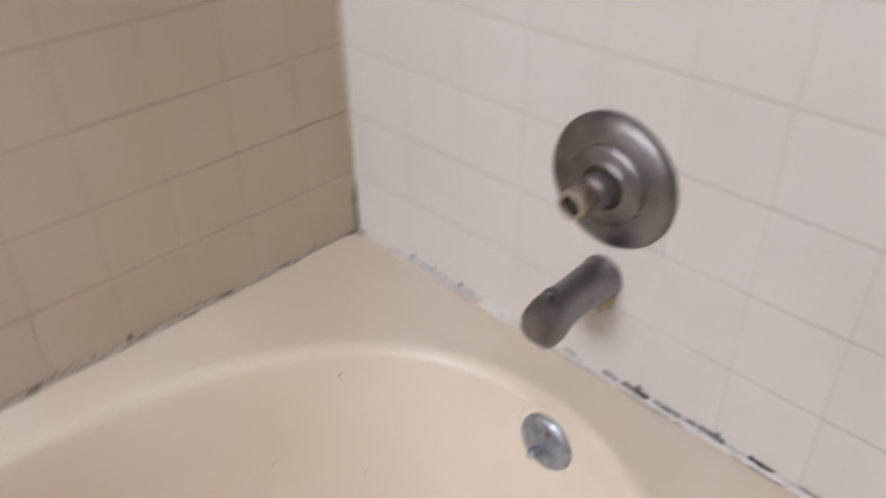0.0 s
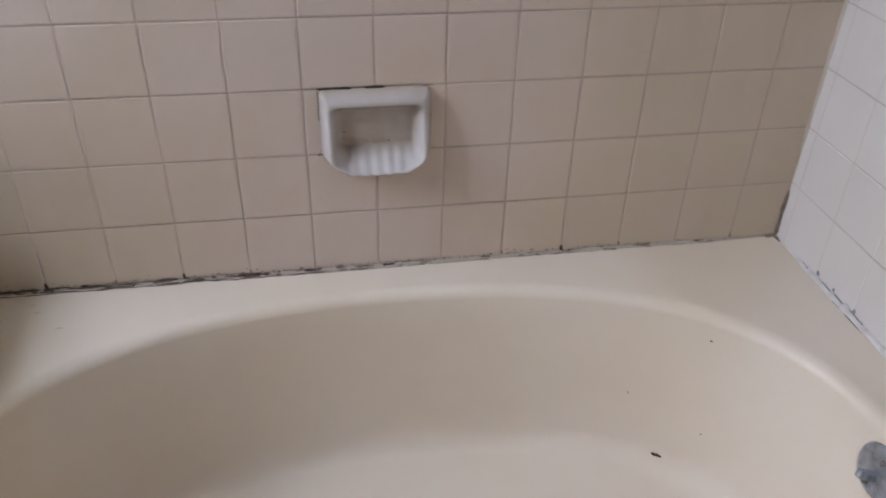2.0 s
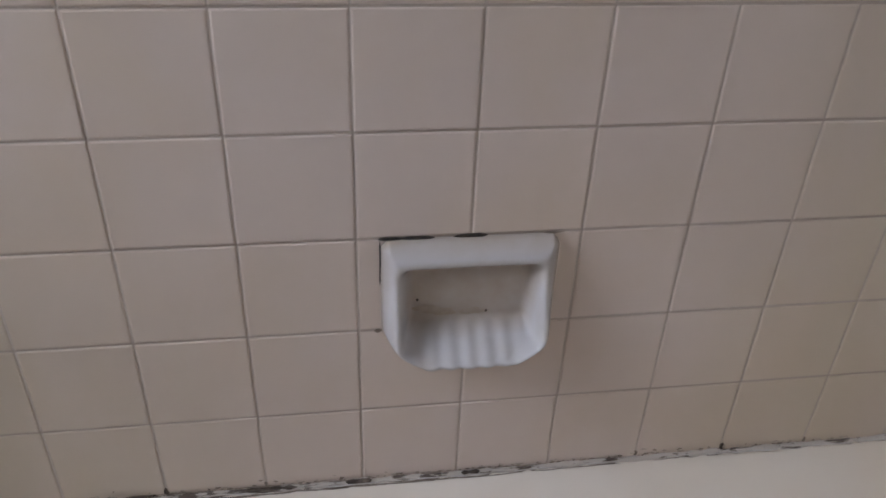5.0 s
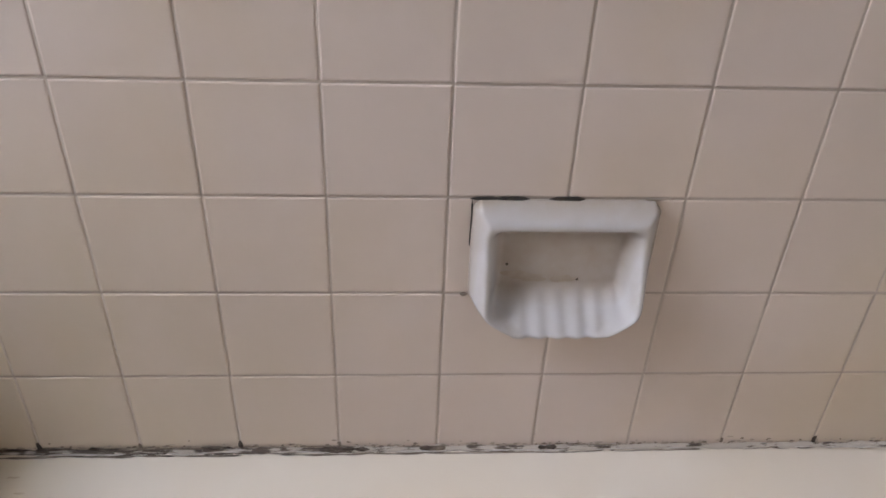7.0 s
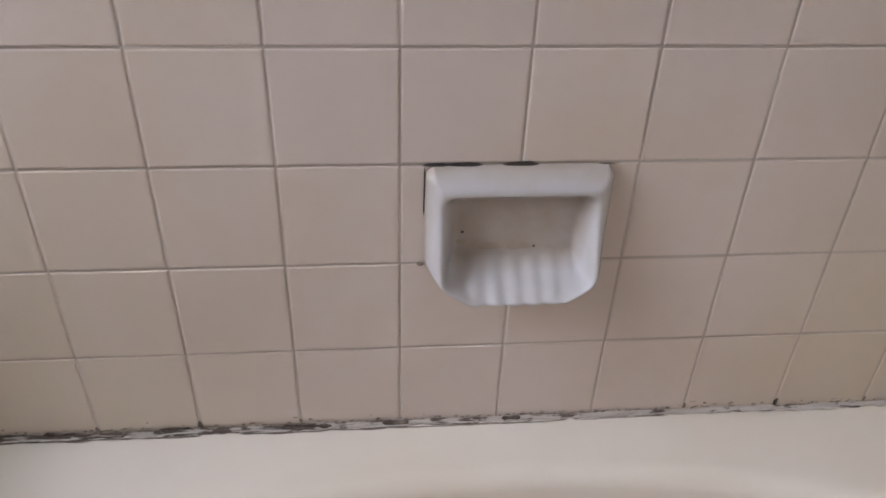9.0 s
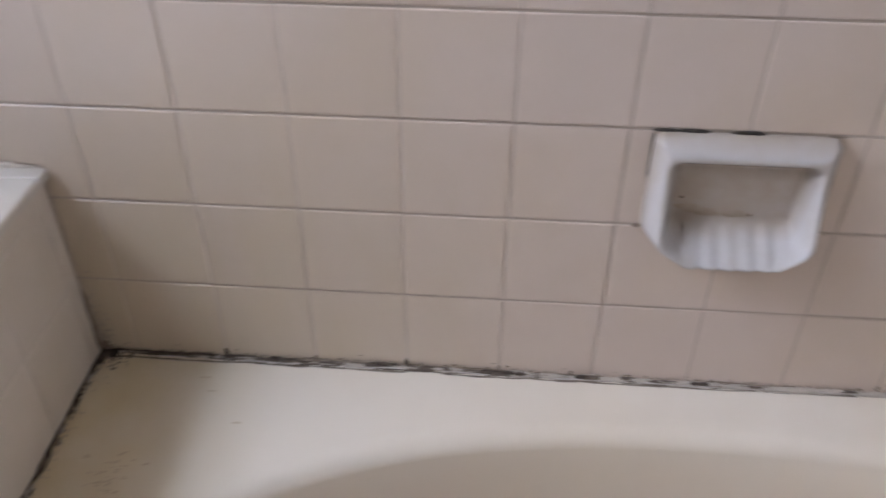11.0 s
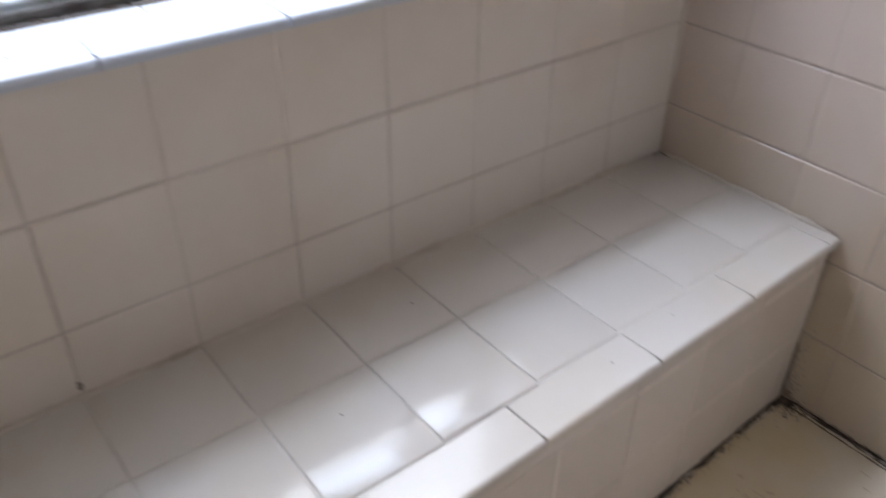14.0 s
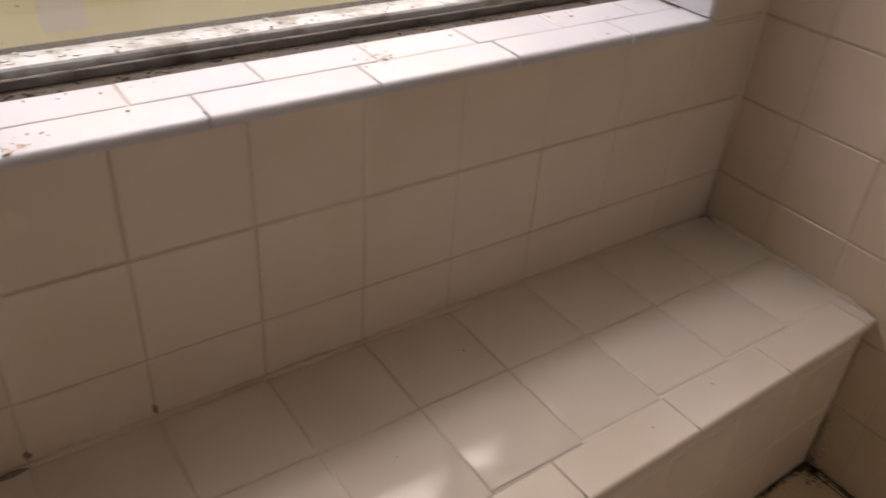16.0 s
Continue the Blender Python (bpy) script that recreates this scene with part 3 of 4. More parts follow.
# ---- soap dish ----
def build_dish():
    nu, nw = 84, 66
    half, z0, z1 = 0.0865, 0.196, 0.3275

    def sm(x, a, b):
        t = min(1, max(0, (x - a) / (b - a)))
        return t * t * (3 - 2 * t)

    bm = bmesh.new()
    rows = []
    for j in range(nw + 1):
        v = j / nw
        z = z0 + (z1 - z0) * v
        low = sm(z, z0 + 0.034, z0)
        w = half - 0.033 * low ** 1.6 - 0.006 * sm(z, z1 - 0.011, z1) ** 2
        row = []
        for i in range(nu + 1):
            s = -1 + 2 * i / nu
            u = s * w
            rail = 0.023 + 0.026 * sm(z, 0.300, 0.215)
            edge = min(1, (w - abs(u)) / 0.017)
            edge_z = min(1, (z1 - z) / 0.018, (z - z0) / 0.009)
            e = math.sin(max(0, min(edge, edge_z)) * math.pi / 2)
            d = 0.006 + (rail - 0.006) * e
            inner = sm(w - 0.011 - abs(u), 0, 0.020) * sm(0.309 - z, 0, 0.016) * sm(z, z0 + 0.005, z0 + 0.012)
            tray = 0.0035 + 0.038 * sm(z, 0.239, 0.203)
            ribs = 0.0029 * (0.5 + 0.5 * math.cos(u * 2 * math.pi / 0.0185 + 0.8)) * sm(z, 0.238, 0.226)
            d = d + (tray + ribs - d) * inner
            d += 0.0015 * (0.5 + 0.5 * math.cos(u * 2 * math.pi / 0.0185 + 0.8)) * sm(z, 0.216, 0.206) * sm(w - 0.011 - abs(u), 0, 0.010) * (1 - inner) * sm(z, z0, z0 + 0.003)
            row.append(bm.verts.new((u, -d, z - 0.0035 * (1 - s * s) * (1 - v) ** 3)))
        rows.append(row)
    for a, b in zip(rows, rows[1:]):
        for i in range(nu):
            bm.faces.new((a[i], a[i + 1], b[i + 1], b[i]))
    rim = [r[-1] for r in rows] + list(reversed(rows[-1]))[1:] + [r[0] for r in reversed(rows)][1:] + rows[0][1:-1]
    base = [bm.verts.new((v.co.x, 0.0004, v.co.z)) for v in rim]
    for k in range(len(rim)):
        j = (k + 1) % len(rim)
        bm.faces.new((rim[k], base[k], base[j], rim[j]))
    return bm


DX = 0.1095
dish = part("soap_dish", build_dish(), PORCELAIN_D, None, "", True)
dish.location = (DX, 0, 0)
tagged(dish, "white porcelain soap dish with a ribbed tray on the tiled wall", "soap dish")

for x, z, r, q in ((DX - 0.044, 0.2470, 0.010, 2.2), (DX - 0.028, 0.2415, 0.015, 7.7), (DX + 0.004, 0.2405, 0.012, 4.1)):
    so = stain("soap_stain", (x, -0.0040, z), "north", r * 1.3, r * 0.45, SOAP, q, 0.0003)
    tagged(so, "brown soap residue in the soap dish", "stain", "", "structure")

for x, z in ((DX - 0.051, 0.2575), (DX + 0.019, 0.2395)):
    sp = part("dirt_speck", lathe([(0.0016, 0), (0.0013, 0.0006), (0, 0.0009)], 8), MOULD, None, "", True)
    sp.matrix_basis = Matrix.Translation((x, -0.0036, z)) @ FACE["north"].to_4x4()
    tagged(sp, "dark speck of dirt in the soap dish", "dirt")

# ---- tub filler and valve on the tap wall ----
VY, VZ = -0.497, 0.287
INTO = Vector((-1, 0, 0)).to_track_quat("Z", "Y").to_matrix().to_4x4()
valve = thing("shower_valve", "round dull chrome valve plate with a bare corroded stem, handle missing", "shower valve", at=(XR, VY, VZ))


def on_valve(ob, d=0.0, dy=0.0, dz=0.0):
    ob.matrix_basis = Matrix.Translation((-d, dy, dz)) @ INTO
    return ob


on_valve(part("escutcheon", lathe([(0.0862, 0), (0.0862, 0.003), (0.084, 0.007), (0.075, 0.011), (0.056, 0.0145), (0.053, 0.0150), (0.051, 0.0135), (0.049, 0.0152),
                                   (0.036, 0.019), (0.033, 0.0185), (0.030, 0.021), (0.022, 0.023), (0, 0.023)], 72), CHROME, valve, "", True))
on_valve(part("bonnet", lathe([(0.0215, 0), (0.0215, 0.030), (0.019, 0.033), (0.0, 0.033)], 32), CHROME, valve, "", True), 0.012)
stem = on_valve(part("stem", lathe([(0.0150, 0), (0.0150, 0.020), (0.0185, 0.024), (0.0190, 0.039), (0.0170, 0.042), (0.0125, 0.042), (0.0115, 0.034), (0, 0.034)], 28), BRASS, valve,
                     "bare corroded brass valve stem", True), 0.040)
part("socket", lathe([(0.0124, 0.0400), (0.0112, 0.0345), (0.0045, 0.0352), (0, 0.0355)], 20), DARK, stem, "dark hollow in the stem")
def arc_groove(radius, width, a0, a1, height):
    bm = bmesh.new()
    rows = []
    for k in range(15):
        a = radians(a0 + (a1 - a0) * k / 14)
        taper = width * math.sin(math.pi * (0.08 + 0.84 * k / 14))
        rows.append([bm.verts.new(((radius + o * taper) * math.cos(a), (radius + o * taper) * math.sin(a), height + h))
                     for o, h in ((-0.5, -0.0008), (-0.3, 0.0004), (0.3, 0.0004), (0.5, -0.0008))])
    for a, b in zip(rows, rows[1:]):
        for k in range(3):
            bm.faces.new((a[k], a[k + 1], b[k + 1], b[k]))
    return bm


for a0, a1 in ((55, 118), (235, 300), (-32, 14)):
    on_valve(part("plate_slot", arc_groove(0.0505, 0.0042, a0, a1, 0.0148), DARK, valve, "dark curved slot in the valve plate", True))
on_valve(part("collar_gap", lathe([(0.0285, 0.0222), (0.0280, 0.0232), (0.0225, 0.0238), (0.0215, 0.0234)], 32), DARK, valve, "dark gap round the valve stem", True))
for sy, sz in ((0.052, 0.018), (-0.052, -0.018)):
    on_valve(part("screw", lathe([(0.005, 0), (0.005, 0.0155), (0.003, 0.0175), (0, 0.0175)], 16), CHROME, valve, "", True), 0, sy, sz)

spout = thing("tub_spout", "dull chrome tub spout on the tap wall over the tub rim", "tub spout", at=(XR, VY - 0.002, 0.150))


def build_spout():
    """A body swept out from the wall, thick at the wall and turned down at the mouth."""
    bm = bmesh.new()
    rings = []
    for k in range(27):
        f = k / 26
        x = -0.134 * f
        drop = -0.006 * f
        ry, up = 0.0285 - 0.0035 * f, 0.0285 - 0.0030 * f
        if f > 0.80:
            q = (f - 0.80) / 0.20
            up *= 1 - 0.42 * q
            ry *= 1 - 0.10 * q - 0.10 * q ** 8
        down = 0.0285 - 0.011 * min(1, f / 0.35) + 0.017 * max(0, min(1, (f - 0.66) / 0.10))
        if f > 0.92:
            down *= 1 - 0.35 * (f - 0.92) / 0.08
        box = 0.35 * max(0, min(1, (f - 0.55) / 0.3))  # the round section turns squarer at the mouth
        rings.append([bm.verts.new((x, ry * math.copysign(abs(math.cos(a)) ** (1 - box), math.cos(a)),
                                    drop + (up if math.sin(a) > 0 else down) * math.copysign(abs(math.sin(a)) ** (1 - box), math.sin(a))))
                      for a in (2 * math.pi * j / 32 for j in range(32))])
    for a, b in zip(rings, rings[1:]):
        for j in range(32):
            bm.faces.new((a[j], a[(j + 1) % 32], b[(j + 1) % 32], b[j]))
    bm.faces.new(rings[-1])
    bm.faces.new(list(reversed(rings[0])))
    return bm


part("spout_body", build_spout(), CHROME, spout, "", True).data.set_sharp_from_angle(angle=radians(42))
knob = part("diverter_knob", lathe([(0.0035, 0), (0.0035, 0.010), (0.007, 0.011), (0.0075, 0.016), (0.005, 0.018), (0, 0.018)], 20), CHROME, spout, "small chrome diverter knob", True)
knob.location = (-0.108, 0.0, 0.018)
flange = part("wall_flange", lathe([(0.0300, 0), (0.0300, 0.003), (0.0292, 0.006), (0, 0.006)], 36), CHROME, spout, "", True)
flange.matrix_basis = INTO

# ---- window ----
win = thing("window_1", "old aluminium bathroom window with a dirty track and plain glass", "window", kind="structure", at=(-1.0, -0.483, WIN_Z0))


def frame_bar(name, a, b, material, bevel=0.0012, label=""):
    return under(part(name, box_bm(a, b, bevel, 1), material, win, label), win)


W0, W1 = WIN_Y0, WIN_Y1
frame_bar("track_bed", (-1.075, W0, WIN_Z0 - 0.012), (-0.9515, W1, WIN_Z0 - 0.003), DARK, 0, "mould-blackened window track")
frame_bar("track_rib", (-0.979, W0, WIN_Z0 - 0.004), (-0.9755, W1, WIN_Z0 + 0.006), ALU)
sash = frame_bar("sash_rail", (-1.020, W0 + 0.002, WIN_Z0 - 0.002), (-0.984, W1 - 0.002, WIN_Z0 + 0.012), FLAKY, 0.002, "flaking white bottom sash rail")
frame_bar("side_stile", (-1.020, W0, WIN_Z0 + 0.012), (-0.986, W0 + 0.006, WIN_Z1), FLAKY)
frame_bar("side_stile", (-1.020, W1 - 0.016, WIN_Z0 + 0.012), (-0.975, W1, WIN_Z1), DARK, 0.001, "dark window side stile")
frame_bar("head_rail", (-1.020, W0, WIN_Z1 - 0.02), (-0.97, W1, WIN_Z1), ALU)
pane = frame_bar("pane", (-1.006, W0 + 0.004, WIN_Z0 + 0.010), (-1.002, W1 - 0.014, WIN_Z1 - 0.018), GLASS, 0)
pane.visible_shadow = False

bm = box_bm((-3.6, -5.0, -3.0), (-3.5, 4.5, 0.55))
tagged(part("backdrop", bm, BACK), "yellow-green ground and wall outside the window, glowing in place of sunlight", "backdrop", "", "structure")

BACK2 = bpy.data.materials.new("outside_post")
BACK2.use_nodes = True
nt = BACK2.node_tree
nt.nodes.remove(nt.nodes["Principled BSDF"])
# the post glows too, its daylight given as emission
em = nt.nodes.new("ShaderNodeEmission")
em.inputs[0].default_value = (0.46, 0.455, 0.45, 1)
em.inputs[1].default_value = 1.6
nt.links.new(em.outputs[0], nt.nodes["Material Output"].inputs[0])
tagged(part("backdrop_post", box_bm((-3.48, -0.43, -0.27), (-3.42, -0.27, 0.55), 0.02, 2), BACK2), "pale lilac post outside the window, glowing in place of daylight", "backdrop", "", "structure")

# sill and jamb trim tiles
sill = tagged(thing("window_sill", "white tiled window sill with rounded front tiles and grimy joints", "window sill"), kind="structure")
rng = random.Random(4)
part("sill_bed", box_bm((-0.951, W0 - 0.008, WIN_Z0 - 0.0115), (-0.8685, W1 + 0.008, WIN_Z0 - 0.0012)), GROUT_S, sill)
part("lip_bed", box_bm((-0.8680, W0 - 0.010, WIN_Z0 - 0.0115), (-0.8585, W1 + 0.010, WIN_Z0 - 0.0032)), GROUT_S, sill)
SILL_X = -0.8515
for k in range(5):
    y0 = W0 + 0.001 + 0.157 * k - (0.0125 if k == 0 else 0)
    y1 = W0 + 0.001 + 0.157 * (k + 1) - 0.0022 if k < 4 else W1 + 0.0115
    ob = new("sill_tile", round_smooth(mesh_of("sill_tile", bullnose(y1 - y0, 0.049, 0.0095, 0.0065), TILE_S)))
    ob.parent = sill
    ob.matrix_basis = pose(SILL_X, (y0 + y1) / 2, WIN_Z0 + rng.uniform(-0.0002, 0.0003), 0, rng.uniform(-0.15, 0.15), 0)
yy = W0 + 0.001
first = True
while yy < W1 - 0.01:
    y1 = min(W1 - 0.001, yy + (0.108 if first else 0.1155))
    lay_tile(sill, "top", (-0.9260, (yy + y1) / 2, WIN_Z0 + rng.uniform(-0.0006, 0.0003)), 0.0475, y1 - yy - 0.002, TILE_S, rng, 0.3)
    yy, first = y1, False

for name, yj, sgn in (("jamb_trim_south", W0, 1), ("jamb_trim_north", W1, -1)):
    jamb = tagged(thing(name, "white rounded tiles lining the window opening", "jamb"), kind="structure")
    zz = WIN_Z0 + 0.0004
    while zz < WIN_Z1:
        z1 = min(WIN_Z1, zz + 0.157)
        me = round_smooth(mesh_of("jamb_tile", bullnose(z1 - zz - 0.002, 0.148, 0.0095, 0.0065), TILE_S))
        ob = new("jamb_tile", me)
        ob.parent = jamb
        # the tile's top faces into the opening, its front faces the room
        up = Vector((0, sgn, 0))
        xax = Vector((1, 0, 0))
        yax = up.cross(xax)
        m = Matrix((xax, yax, up)).transposed().to_4x4()
        ob.matrix_basis = Matrix.Translation((SILL_X, yj, (zz + z1) / 2)) @ m
        zz = z1

# end jamb beside the bench
jt = tagged(thing("end_trim", "white upright trim at the end of the bench tiles", "trim"), kind="structure")
part("strip", box_bm((XL + 0.0005, Y_OUT - 0.03, BZ), (XL + 0.026, Y_OUT + 0.004, ROOM_TOP), 0.004, 2), TRIMW, jt)

# ---- caulk, mould, stains ----
def trim(ob, label, category):
    return tagged(ob, label, category, "", "structure")


c = thing("caulk_north", "torn white caulk with black mould between tub and tiles", "caulk", kind="structure")
part("bead", strand((XB + 0.004, -0.0005, ZD), (XR - 0.004, -0.0005, ZD), 0.0066, 3, 0.0012, 1.0), CAULK_N, c, "", True)
x0 = XB + 0.01
while x0 < XR - 0.05:  # mould runs along the tile edge and along the deck edge, thinning out towards the taps
    worn = max(0.0, min(1.0, (0.28 - x0) / 0.5))
    run = rng.uniform(0.03, 0.09)
    if rng.random() < 0.16 + 0.79 * worn:
        part("mould_streak", strand((x0, -0.0016, ZD + 0.0055 + 0.002 * rng.random()), (x0 + run, -0.0016, ZD + 0.0055 + 0.002 * rng.random()),
                                    0.0009 + 0.0014 * worn * rng.random(), 20 + x0 * 40, 0.0016, 0.7, 0.004, (0, -1, 0), (0, 0, 1)),
             MOULD if rng.random() < 0.15 + 0.35 * worn else MOULD_S, c, "", True)
    if rng.random() < 0.12 + 0.78 * worn:
        part("mould_streak", strand((x0, -0.0062 - 0.0015 * rng.random(), ZD + 0.0004), (x0 + run * 1.3, -0.0062 - 0.0015 * rng.random(), ZD + 0.0004),
                                    0.0008 + 0.0010 * worn * rng.random(), 55 + x0 * 40, 0.0022, 0.5, 0.004), MOULD if rng.random() < 0.35 * worn else MOULD_S, c, "", True)
    x0 += run * rng.uniform(0.55, 0.95)
for k in range(11):  # thin torn curls of the old caulk
    x0 = -0.56 + 0.12 * k + rng.uniform(-0.04, 0.04)
    part("torn_strip", strand((x0, -0.0068, ZD + 0.004), (x0 + rng.uniform(0.03, 0.11), -0.0074, ZD + 0.0045), 0.0013, 50 + k, 0.003, 0.9, 0.004), CAULK_PALE, c, "", True)
for x0, w in ((-0.135, 0.060), (-0.02, 0.030), (0.115, 0.022)):  # thick black crust
    part("mould_crust", strand((x0, -0.003, ZD + 0.004), (x0 + w, -0.003, ZD + 0.005), 0.0036, x0 * 31, 0.002, 0.8, 0.003), MOULD, c, "", True)
for k in (-4, -3, -2, -1, 3, 4, 5, 7):
    big = k in (-4, -2, 4)
    s = stain("mould_spot", (k * P, -0.0006, ZD + 0.010), "north", 0.0035 if big else 0.0025, 0.009 if big else 0.005, MOULD if big else MOULD_S, k + 9.3)
    s.parent = c

c = thing("caulk_east", "stained white caulk between tub and tap wall", "caulk", kind="structure")
part("bead", strand((XR - 0.0005, -0.006, ZD), (XR - 0.0005, Y_OUT, ZD), 0.0105, 7, 0.0012, 1.0, side=(-1, 0, 0)), CAULK_TAP, c, "", True)
y0 = -0.10
while y0 > Y_OUT + 0.04:
    far = max(0.0, min(1.0, (-0.30 - y0) / 0.25))
    run = rng.uniform(0.010, 0.045)
    if rng.random() < 0.55 + 0.35 * far:
        zc = ZD + 0.0075 + 0.003 * rng.random()
        part("mould_streak", strand((XR - 0.0036, y0, zc), (XR - 0.0044, y0 - run, zc - 0.001), 0.0018 + 0.0034 * far * rng.random(), 120 - y0 * 70, 0.003, 0.8, 0.004, side=(-1, 0, 0)),
             MOULD if rng.random() < 0.6 * far else GREY_MOULD, c, "", True)
    if rng.random() < 0.5:
        part("mould_streak", strand((XR - 0.0085, y0, ZD + 0.0004), (XR - 0.0090, y0 - run * 1.5, ZD + 0.0004), 0.0012, 150 - y0 * 70, 0.002, 0.5, 0.004, side=(-1, 0, 0)), GREY_MOULD, c, "", True)
    y0 -= run * rng.uniform(0.8, 1.3)
for yk, r in ((-0.142, 0.005), (-0.19, 0.0035), (-0.25, 0.004), (-0.575, 0.006), (-0.69, 0.004)):
    s = stain("mould_spot", (XR - 0.0006, yk, ZD + 0.012), "east", r, r * 1.5, GREY_MOULD, yk * 10)
    s.parent = c

c = thing("caulk_bench", "black mouldy caulk between tub and bench", "caulk", kind="structure")
part("bead", strand((XB - 0.0055, -0.004, ZD), (XB - 0.0060 - 0.036 * Y_OUT, Y_OUT, ZD), 0.0062, 11, 0.0016, 1.0, side=(1, 0, 0)), CAULK_W, c, "", True)
for k in range(8):
    y0 = -0.01 - 0.10 * k
    part("mould_streak", strand((XB - 0.002 - 0.036 * y0, y0, ZD + 0.003), (XB + 0.003 - 0.036 * y0, y0 - rng.uniform(0.08, 0.13), ZD + 0.003), 0.0036, 160 + k, 0.004, 0.8, side=(1, 0, 0)), MOULD, c, "", True)

for k in range(90):
    y0 = -0.015 - 0.94 * rng.random() ** 1.3
    r = rng.uniform(0.0012, 0.0032)
    s = stain("mould_patch", (XB + rng.uniform(0.000, 0.0030) - 0.036 * y0, y0, ZD + 0.0003), "top", r * 0.8, r * rng.uniform(1, 2.2), MOULD if rng.random() < 0.35 else MOULD_S, k * 1.7, 0.0012)
    s.parent = c
for k in range(9):
    y0 = -0.03 - 0.085 * k + rng.uniform(-0.03, 0.03)
    part("torn_strip", strand((XB + 0.002 - 0.036 * y0, y0, ZD + 0.004), (XB + 0.003 - 0.036 * y0, y0 - rng.uniform(0.015, 0.05), ZD + 0.004), 0.0012, 260 + k, 0.003, 0.9, 0.004, side=(1, 0, 0)), CAULK_PALE, c, "", True)

# grime: specks and short smears that thin out away from the joints
def grime(name, spots, material, label):
    bm = bmesh.new()
    for (x, y, z), wall, r, stretch in spots:
        m = Matrix.Translation((x, y, z)) @ FACE[wall].to_4x4()
        n = 7
        turn = rng.uniform(0, 6)
        rim = [bm.verts.new(m @ Vector((r * stretch * (0.6 + 0.7 * rng.random()) * math.cos(6.283 * k / n + turn), r * (0.6 + 0.7 * rng.random()) * math.sin(6.283 * k / n + turn), 0.0001))) for k in range(n)]
        mid = bm.verts.new(m @ Vector((0, 0, 0.0003)))
        for k in range(n):
            bm.faces.new((mid, rim[k], rim[(k + 1) % n]))
    return tagged(part(name, bm, material, None, "", True), label, "grime", "", "stuff")


fringe, smear, corner = [], [], []
for k in range(420):
    x = XB + 0.004 + 1.2 * rng.random() ** 1.5
    h = min(0.012, rng.expovariate(520))
    (fringe if rng.random() < 0.4 else smear).append(((x, -0.0005, ZD + 0.0055 + h), "north", rng.uniform(0.0006, 0.0019), rng.uniform(1.0, 2.8)))
for k in range(170):
    d, h = rng.expovariate(170), rng.expovariate(40)
    (corner if h < 0.016 else smear).append(((XB + 0.001 + min(d, 0.04), -0.0005, ZD + 0.002 + min(h, 0.13)), "north", rng.uniform(0.0008, 0.0026), 1.0))
for k in range(110):
    d, h = rng.expovariate(110), rng.expovariate(90)
    corner.append(((XB + 0.001 + min(h, 0.035), -0.002 - min(d, 0.05), ZD + 0.0003), "top", rng.uniform(0.0008, 0.0026), 1.0))
for k in range(260):
    y0 = -0.01 - 0.94 * rng.random()
    d = rng.expovariate(330)
    smear.append(((XB - 0.036 * y0 + 0.002 + min(d, 0.02), y0, ZD + 0.0002), "top", rng.uniform(0.0006, 0.0017), 1.0))
for k in range(60):
    d, h = rng.expovariate(160), rng.expovariate(40)
    smear.append(((XR - 0.001 - min(d, 0.03), -0.0005, ZD + 0.004 + min(h, 0.09)), "north", rng.uniform(0.0006, 0.0020), 1.0))
grime("tile_foot_grime", fringe, GRIME_D, "dark grime along the foot of the tiles")
grime("brown_grime", smear, GRIME, "brown grime smears round the tub's edges")
grime("corner_grime", corner, GRIME_D, "dark mould specks in the corner by the bench")

# dark corners where wall, bench and tub meet
for name, x, y, sgn in (("corner_mould_bench", XB - 0.005, 0, 1), ("corner_mould_taps", XR, 0, -1)):
    c = thing(name, "black mould in the corner of the tub deck", "mould", kind="structure")
    part("blob", strand((x + sgn * 0.001, -0.002, ZD + 0.001), (x + sgn * 0.024, -0.003, ZD + 0.001), 0.0085 if sgn > 0 else 0.0055, 200 + sgn, 0.003, 0.5, 0.003), MOULD if sgn > 0 else MOULD_S, c, "", True)
    part("blob", strand((x + sgn * 0.004, -0.001, ZD), (x + sgn * 0.004, -0.024, ZD), 0.0080 if sgn > 0 else 0.0055, 205 + sgn, 0.003, 0.5, 0.003, side=(sgn, 0, 0)), MOULD if sgn > 0 else MOULD_S, c, "", True)
    part("upright_stain", strand((x + sgn * 0.002, -0.0016, ZD), (x + sgn * 0.0015, -0.0012, ZD + 0.10), 0.0050, 210 + sgn, 0.003, 0.8, 0.004, lift=(0, -1, 0), side=(sgn, 0, 0)), MOULD_S, c, "", True)

c = thing("caulk_bench_wall", "grimy joint between bench and wall tiles", "caulk", kind="structure")
part("bead", strand((XL + 0.001, -0.002, BZ), (XL + 0.001, Y_OUT, BZ), 0.0055, 31, 0.0006, 1.0, side=(1, 0, 0)), COVE, c, "", True)
part("bead", strand((XL + 0.002, -0.0008, BZ), (XB - 0.004, -0.0008, BZ), 0.0050, 33, 0.0006, 1.0), COVE, c, "", True)
part("blob", strand((XL + 0.001, -0.003, BZ), (XL + 0.020, -0.004, BZ), 0.0020, 35, 0.002, 0.8), MOULD_S, c, "", True)
part("blob", strand((XL + 0.003, -0.002, BZ), (XL + 0.004, -0.018, BZ), 0.0020, 36, 0.002, 0.8, side=(1, 0, 0)), MOULD_S, c, "", True)
part("blob", strand((XL + 0.003, Y_OUT + 0.09, BZ), (XL + 0.004, Y_OUT + 0.01, BZ), 0.0045, 37, 0.002, 0.8, side=(1, 0, 0)), MOULD_S, c, "", True)
